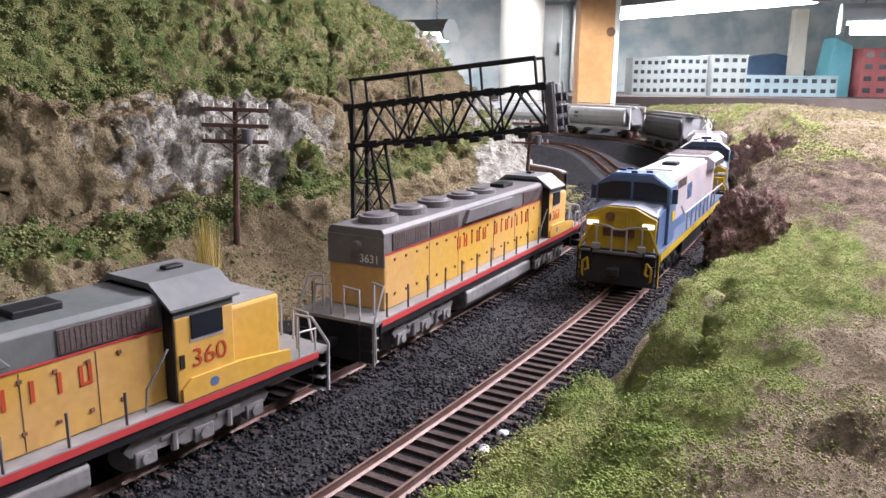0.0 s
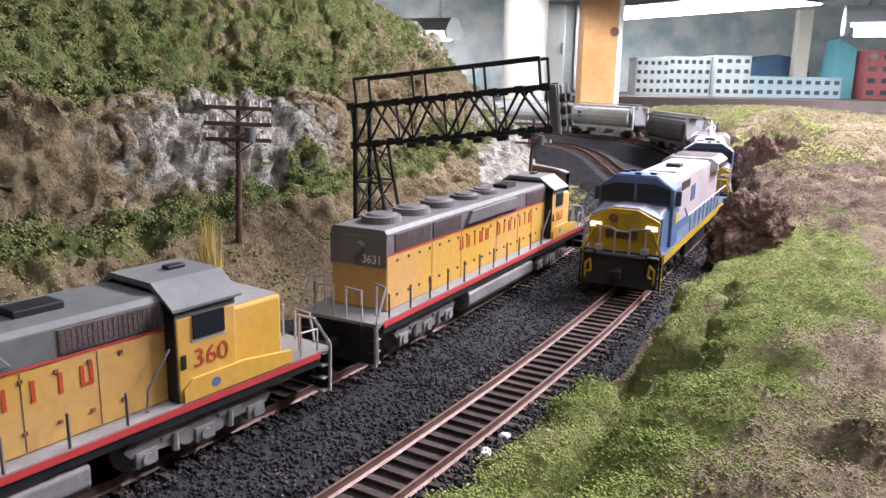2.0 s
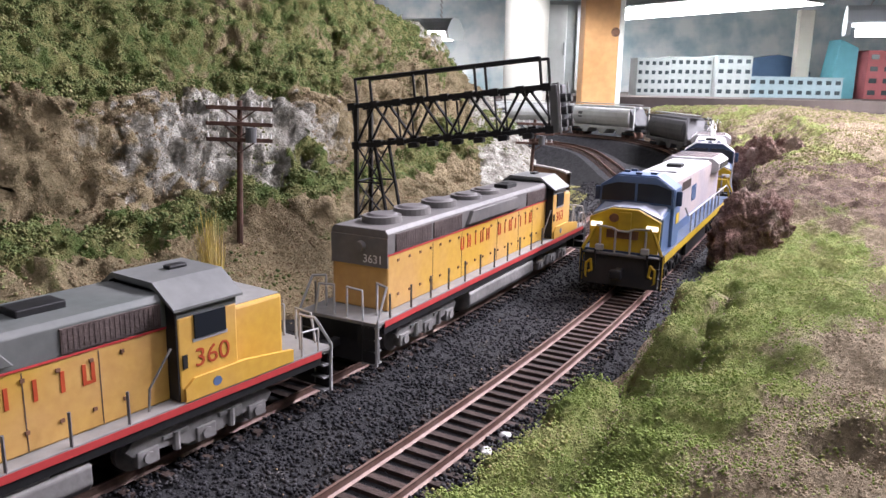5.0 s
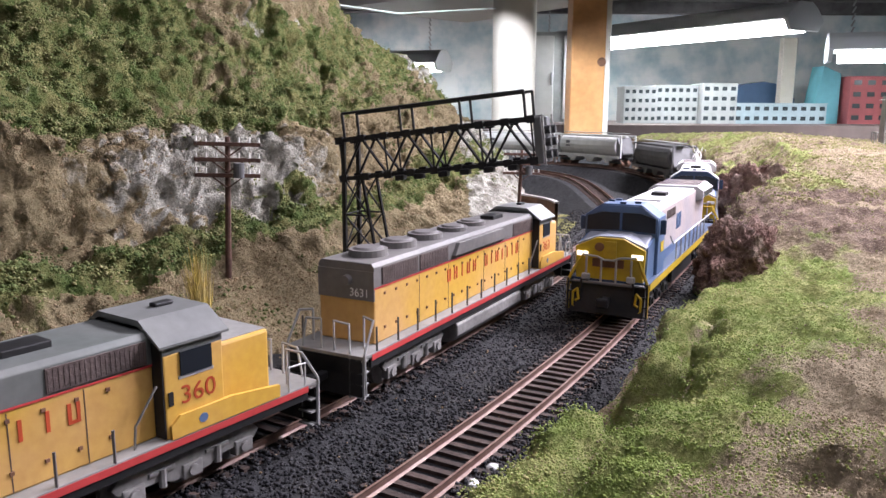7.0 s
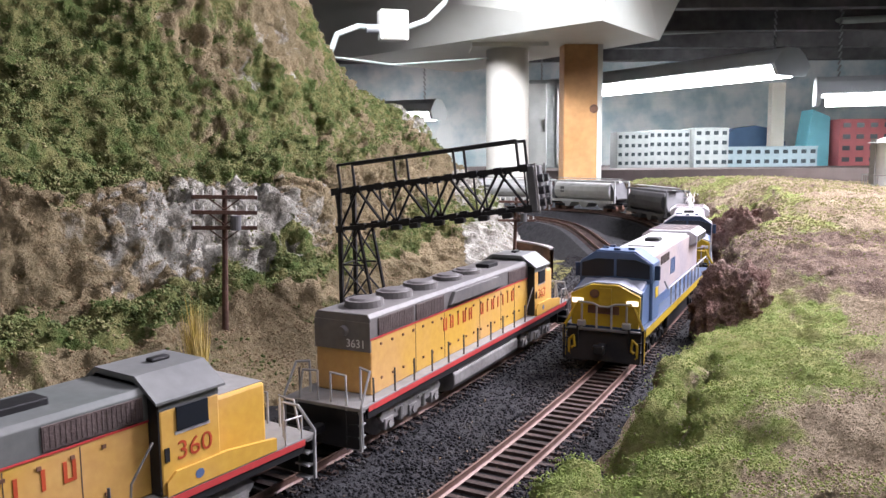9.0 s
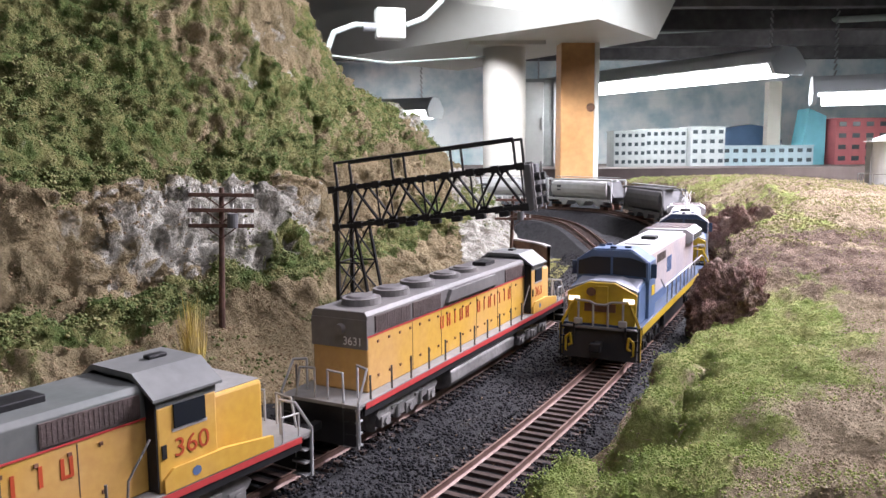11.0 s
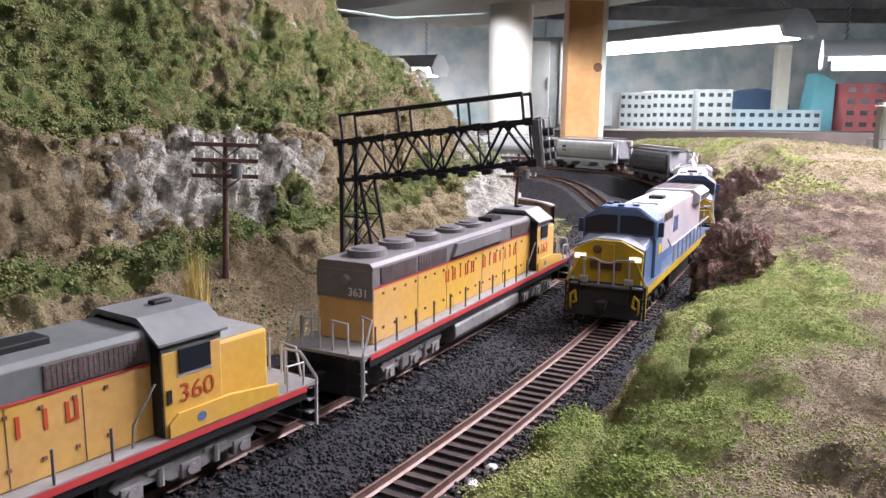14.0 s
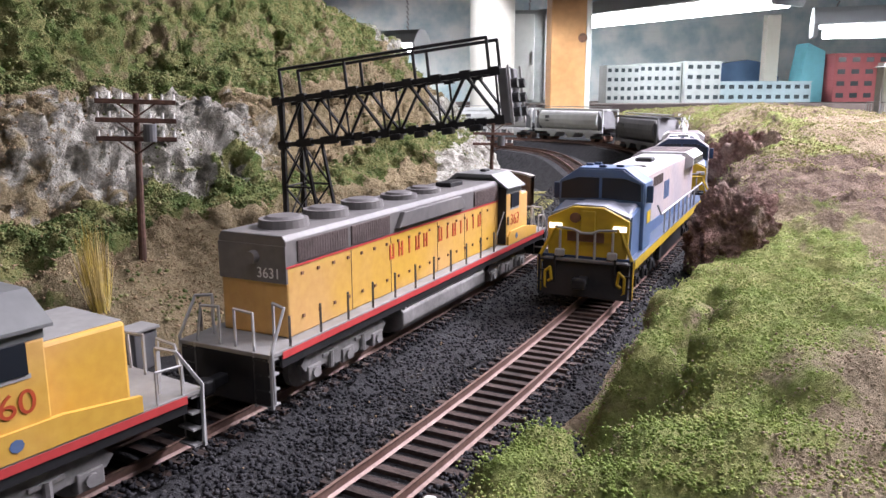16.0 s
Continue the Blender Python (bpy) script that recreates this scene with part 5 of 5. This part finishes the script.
def lumpy_rock(x, y, z, size, seed, label):
    bm = bmesh.new()
    bmesh.ops.create_icosphere(bm, subdivisions=6, radius=1)
    for v in bm.verts:
        p = v.co.copy()
        k = 1 + 0.30 * fbm(p.x + seed, p.y, p.z, 3, 1.6) + 0.16 * abs(fbm(p.x, p.y + seed, p.z, 4, 4.5)) + 0.05 * fbm(p.x, p.y, p.z + seed, 3, 13)
        v.co = Vector((p.x * size[0], p.y * size[1], p.z * size[2])) * k
    ob = part("rock_outcrop", bm, M["rockmat"])
    ob.matrix_world = pose(x, y, z, 0, 0, 30)
    for key, val in (("rock", 0.45), ("turf", -0.6)):
        a = ob.data.attributes.new(key, "FLOAT", "POINT")
        a.data.foreach_set("value", [val] * len(ob.data.vertices))
    tagged(ob, label, "rock")


lumpy_rock(0.190, 0.464, 0.010, (0.030, 0.021, 0.030), 3.0, "reddish brown craggy rock outcrop beside the track")
lumpy_rock(0.236, 0.500, 0.004, (0.034, 0.022, 0.026), 7.0, "brown craggy rock set into the turf bank")
lumpy_rock(0.292, 0.700, 0.018, (0.020, 0.045, 0.040), 11.0, "dark earth bank behind the locomotives")


def pebble(x, y, z, s, seed):
    bm = bmesh.new()
    bmesh.ops.create_icosphere(bm, subdivisions=2, radius=1)
    for v in bm.verts:
        v.co = Vector((v.co.x * s * 1.4, v.co.y * s, v.co.z * s * 0.8)) * (1 + 0.2 * fbm(v.co.x + seed, v.co.y, v.co.z, 2, 1.5))
    ob = part("pebble", bm, M["white"])
    ob.matrix_world = pose(x, y, z, 0, 0, seed * 40)
    tagged(ob, "small white pebble on dark ballast", "pebble", "white pebbles")


pebble(0.0195, 0.224, -0.003, 0.0016, 1)
pebble(0.0130, 0.213, -0.003, 0.0018, 2)


def culvert():
    t = thing("culvert_wing_wall", "low curved rusty retaining wall at the foot of the slope", "retaining wall", pose(0.112, 0.755, -0.004, 0, 0, 0))
    pts = [Vector((-0.02 + 0.026 * math.sin(a * 0.2), 0.075 * (1 - a / 8) - 0.01, 0)) for a in range(9)]
    part("wall", sweep(pts, [(-0.0015, -0.02), (-0.0015, 0.022), (0.0015, 0.022), (0.0015, -0.02)]), M["rust"], t)
    part("coping", sweep(pts, [(-0.0025, 0.0221), (-0.0025, 0.0238), (0.0025, 0.0238), (0.0025, 0.0221)]), M["concrete"], t)


culvert()


def trackside_shack():
    t = thing("flat_roofed_shed", "low tan and rust shed behind the locomotives", "shed", pose(0.325, 0.80, 0.020, 0, 0, 10))
    part("wall", box(-0.025, 0.025, -0.012, 0.012, -0.02, 0.016, 0.0005), M["bldg_red"], t, "faded red wall")
    part("roof", box(-0.031, 0.031, -0.016, 0.016, 0.016, 0.0195, 0.0006), M["tan"], t, "tan plank roof")


trackside_shack()


def smoke_puff(x, y, z, h, seed):
    bm = bmesh.new()
    rng = random.Random(seed)
    for i in range(26):
        f = i / 25
        spread = 0.0010 + 0.0022 * f
        m = Matrix.Translation((x + rng.gauss(0, spread), y + rng.gauss(0, spread), z + h * f * rng.uniform(0.8, 1.1))) @ Matrix.Rotation(rng.uniform(-0.5, 0.5), 4, "Y") @ Matrix.Diagonal((0.5, 0.5, 1.8, 1))
        bmesh.ops.create_icosphere(bm, subdivisions=1, radius=(0.0019 * (1 - 0.6 * f)) * rng.uniform(0.6, 1.1), matrix=m)
    ob = part("cotton_puff", bm, M["cotton"])
    tagged(ob, "white cotton smoke puff on a locomotive roof", "smoke puff", "cotton smoke puffs")


for dd, h, s in ((-40, 0.020, 1), (-78, 0.018, 2)):
    p = SECOND @ Vector((dd * K, 0, 0.0535))
    smoke_puff(p.x, p.y, p.z, h, s)


# ---- the room beyond: column, post, beam, lamps, town ----
def column():
    t = thing("round_column", "cream painted round steel column", "column", pose(0.204, 2.12, 0))
    part("shaft", cyl((0, 0, -1.1), (0, 0, 0.405), 0.058, seg=48), M["column"], t)
    part("cap_plate", box(-0.10, 0.10, -0.08, 0.08, 0.395, 0.405), M["offwhite"], t, "flat cap plate")


def post():
    t = thing("wooden_post", "orange-brown pine post with a knot", "post", pose(0.397, 2.12, 0, 0, 0, 4))
    part("timber", box(-0.046, 0.046, -0.03, 0.03, -1.1, 0.41, 0.003), M["pine"], t)
    part("knot", cyl((0.036, -0.0295, 0.235), (0.036, -0.0305, 0.235), 0.012, seg=16), M["rust"], t, "dark wood knot")
    part("side_board", box(0.0463, 0.06, -0.028, 0.03, -1.1, 0.41, 0.002), M["offwhite"], t, "pale edge board")


def beam():
    t = thing("ceiling_beam", "large off-white boxed ceiling beam", "beam", pose(0, 0, 0))
    low = [(-0.29, 2.38), (0.375, 1.73), (0.59, 2.03), (0.10, 2.75)]
    top = [(-0.75, 2.55), (0.40, 1.68), (0.74, 2.05), (0.10, 3.0)]
    bm = prism(low, 0.405, 0.70, "z")
    bm.verts.ensure_lookup_table()
    for v in bm.verts:
        if v.co.z > 0.6:
            i = min(range(4), key=lambda k: (Vector(low[k]) - v.co.xy).length)
            v.co.x, v.co.y = top[i]
    part("casing", bm, M["offwhite"], t)


def lamp(a, b, label):
    a, b = Vector(a), Vector(b)
    d = b - a
    L = d.length
    m = Matrix.Translation(a) @ d.to_track_quat("X", "Z").to_matrix().to_4x4()
    t = thing("fluorescent_lamp", label, "ceiling lamp", m, "hanging fluorescent lamps")
    part("housing", prism([(-0.095, 0.0), (-0.06, 0.035), (-0.03, 0.052), (0.03, 0.052), (0.06, 0.035), (0.095, 0.0), (0.085, -0.004), (0.0, 0.02), (-0.085, -0.004)], 0, L, "x"), M["lampcase"], t, "white enamel reflector")
    for y in (-0.045, 0.045):
        part("tube", cyl((0.03, y, -0.016), (L - 0.03, y, -0.016), 0.019, seg=14), M["tube"], t, "lit fluorescent tube")
    for x in (0.0, L):
        part("end_cap", prism([(-0.07, -0.034), (-0.095, 0.0), (-0.06, 0.036), (-0.03, 0.053), (0.03, 0.053), (0.06, 0.036), (0.095, 0.0), (0.07, -0.034)], x - 0.006, x + 0.006, "x"), M["lampcase"], t)
    for x in (0.06, L - 0.06):
        bm = bmesh.new()
        for i in range(int((0.62 - a.z - 0.052) / 0.02) + 1):
            z = 0.052 + i * 0.02
            cyl((x - 0.004, 0, z), (x + 0.004, 0, z + 0.018), 0.0028, seg=5, bm=bm)
        part("chain", bm, M["chain"], t, "steel hanging chain")


column()
post()
beam()
lamp((1.12, 2.43, 0.385), (0.45, 3.50, 0.385), "white hanging fluorescent lamp with lit tubes")
lamp((1.21, 2.44, 0.292), (2.3, 2.0, 0.292), "second white hanging fluorescent lamp with lit tubes")
lamp((0.02, 3.3, 0.30), (-0.95, 3.7, 0.30), "distant white fluorescent lamp under the ceiling")


def cables():
    for pts, r, lb in (([(-0.235, 1.70, -0.02), (-0.222, 1.7, 0.33), (-0.205, 1.7, 0.375), (-0.16, 1.72, 0.395), (-0.11, 1.735, 0.392)], 0.006, "pale conduit bent over the hill"),
                       ([(-0.05, 1.735, 0.395), (-0.01, 1.74, 0.41), (0.03, 1.75, 0.45), (0.055, 1.75, 0.55)], 0.006, "white cable looping up from the junction box"),
                       ([(-0.9, 1.9, 0.62), (-0.6, 1.9, 0.40), (-0.1, 2.0, 0.345), (0.15, 2.09, 0.37)], 0.0025, "thin white cable under the ceiling")):
        ob = part("cable", rod([Vector(p) for p in pts], r, 8), M["wire"])
        tagged(ob, lb, "cable", "cables")
    t = thing("junction_box", "off-white electrical junction box on the beam", "junction box", pose(-0.085, 1.735, 0.395, 0, 0, 15))
    part("box", box(-0.032, 0.032, -0.02, 0.02, -0.03, 0.035, 0.004), M["offwhite"], t)
    part("lid", box(-0.028, 0.028, -0.0225, -0.02, -0.026, 0.031, 0.001), M["lampcase"], t)
    part("clamp", cyl((-0.06, 0, -0.005), (-0.032, 0, -0.005), 0.010, seg=12), M["chain"], t, "steel cable clamp")
    for y, z in ((3.1, 0.62), (3.5, 0.66), (2.9, 0.60)):
        ob = part("pipe", rod([Vector((-1.5, y + 0.9, z)), Vector((3.5, y - 0.9, z - 0.05))], 0.012, 10), M["wire"])
        tagged(ob, "thin grey pipe under the ceiling", "pipe", "ceiling pipes")


cables()


def town():
    tagged(part("town_shelf", box(-0.6, 3.6, 2.6, 3.9, 0.0, 0.06), M["fascia"]), "brown shelf edge of the far layout", "shelf", kind="structure")
    tagged(part("backdrop", box(-0.6, 3.6, 3.9, 3.92, 0.0, 0.66), M["backdrop"]), "painted pale blue sky backdrop with clouds", "backdrop", kind="structure")

    def block(name, x0, x1, y0, y1, h, material, floors, cols, label):
        t = thing(name, label, "model building", pose(0, 0, 0.06))
        part("wall", box(x0, x1, y0, y1, 0, h, 0.001), material, t)
        part("parapet", box(x0 - 0.002, x1 + 0.002, y0 - 0.002, y1 + 0.002, h, h + 0.004), material, t)
        fh = h / floors
        for f in range(floors):
            for c in range(cols):
                cx = x0 + (x1 - x0) * (c + 0.5) / cols
                hw = (x1 - x0) / cols * 0.27
                part("window", box(cx - hw, cx + hw, y0 - 0.0015, y0 + 0.002, fh * f + fh * 0.35, fh * f + fh * 0.75), M["winglass"], t)
        return t

    block("white_building", 0.71, 0.835, 2.98, 3.1, 0.135, M["bldg"], 4, 5, "cream four-storey model building with dark windows")
    block("white_building", 0.838, 1.0, 3.0, 3.15, 0.142, M["bldg"], 4, 6, "long cream model building with dark windows")
    block("white_building", 1.003, 1.135, 2.96, 3.1, 0.148, M["bldg"], 4, 4, "cream model building with balconies")
    block("low_building", 1.14, 1.50, 3.0, 3.1, 0.075, M["bldg_grey"], 2, 10, "low blue-grey model station with a flat roof")
    block("red_building", 1.61, 2.10, 3.05, 3.25, 0.18, M["bldg_red"], 4, 9, "red brick model factory building")
    t = thing("domed_hall", "dark navy domed model building", "model building", pose(1.36, 3.35, 0.06))
    part("dome", prism([(-0.14, 0), (-0.135, 0.10), (-0.09, 0.155), (0.0, 0.17), (0.09, 0.155), (0.135, 0.10), (0.14, 0)], -0.08, 0.08, "y"), M["navy"], t)
    t = thing("teal_roofed_hall", "teal slanted model roof", "model building", pose(1.56, 3.15, 0.06))
    part("roof", prism([(-0.07, 0), (-0.035, 0.225), (0.035, 0.195), (0.035, 0)], -0.05, 0.05, "y"), M["teal"], t)
    t = thing("pillar", "pale concrete pillar behind the town", "pillar", pose(1.42, 3.2, 0.06))
    part("shaft", box(-0.028, 0.028, -0.02, 0.02, 0, 0.34, 0.002), M["column"], t)

    t = thing("white_cabinet", "plain white two-door cabinet standing behind the post", "cabinet", pose(0.53, 3.25, 0.06))
    part("body", box(-0.17, 0.17, -0.04, 0.05, 0, 0.36, 0.003), M["bldg"], t)
    for x0, x1 in ((-0.16, -0.06), (-0.02, 0.16)):
        door = part("door", box(x0, x1, -0.048, -0.041, 0.012, 0.345, 0.002), M["white"], t, "white flat door")
        part("handle", box(x1 - 0.012, x1 - 0.006, -0.055, -0.048, 0.15, 0.20, 0.001), M["chain"], door)


town()


def water_tank():
    t = thing("storage_tank", "pale grey model storage tank on a railed base", "tank", pose(0.612, 1.0, 0.068))
    part("shell", cyl((0, 0, 0.0), (0, 0, 0.055), 0.034, seg=40), M["hopper"], t)
    part("roof", cyl((0, 0, 0.055), (0, 0, 0.067), 0.038, 0.006, 40), M["hopper"], t, "conical roof")
    part("base", cyl((0, 0, -0.06), (0, 0, 0.0), 0.026, seg=32), M["hopper"], t, "narrower base")
    part("gallery", cyl((0, 0, -0.002), (0, 0, 0.0), 0.044, seg=40), M["ltgrey"], t, "round gallery")
    for i in range(14):
        a = i * 6.283 / 14
        part("rail_post", cyl((0.042 * math.cos(a), 0.042 * math.sin(a), 0), (0.042 * math.cos(a), 0.042 * math.sin(a), 0.013), 0.0006, seg=5), M["ltgrey"], t)
    bm = rod([Vector((0.042 * math.cos(i * 6.283 / 24), 0.042 * math.sin(i * 6.283 / 24), 0.013)) for i in range(25)], 0.0006, 5)
    part("gallery_rail", bm, M["ltgrey"], t)
    part("finial", cyl((0, 0, 0.067), (0, 0, 0.074), 0.003, seg=10), M["white"], t)
    part("ladder", box(-0.036, -0.0345, -0.006, 0.006, -0.06, 0.06), M["ltgrey"], t)


water_tank()
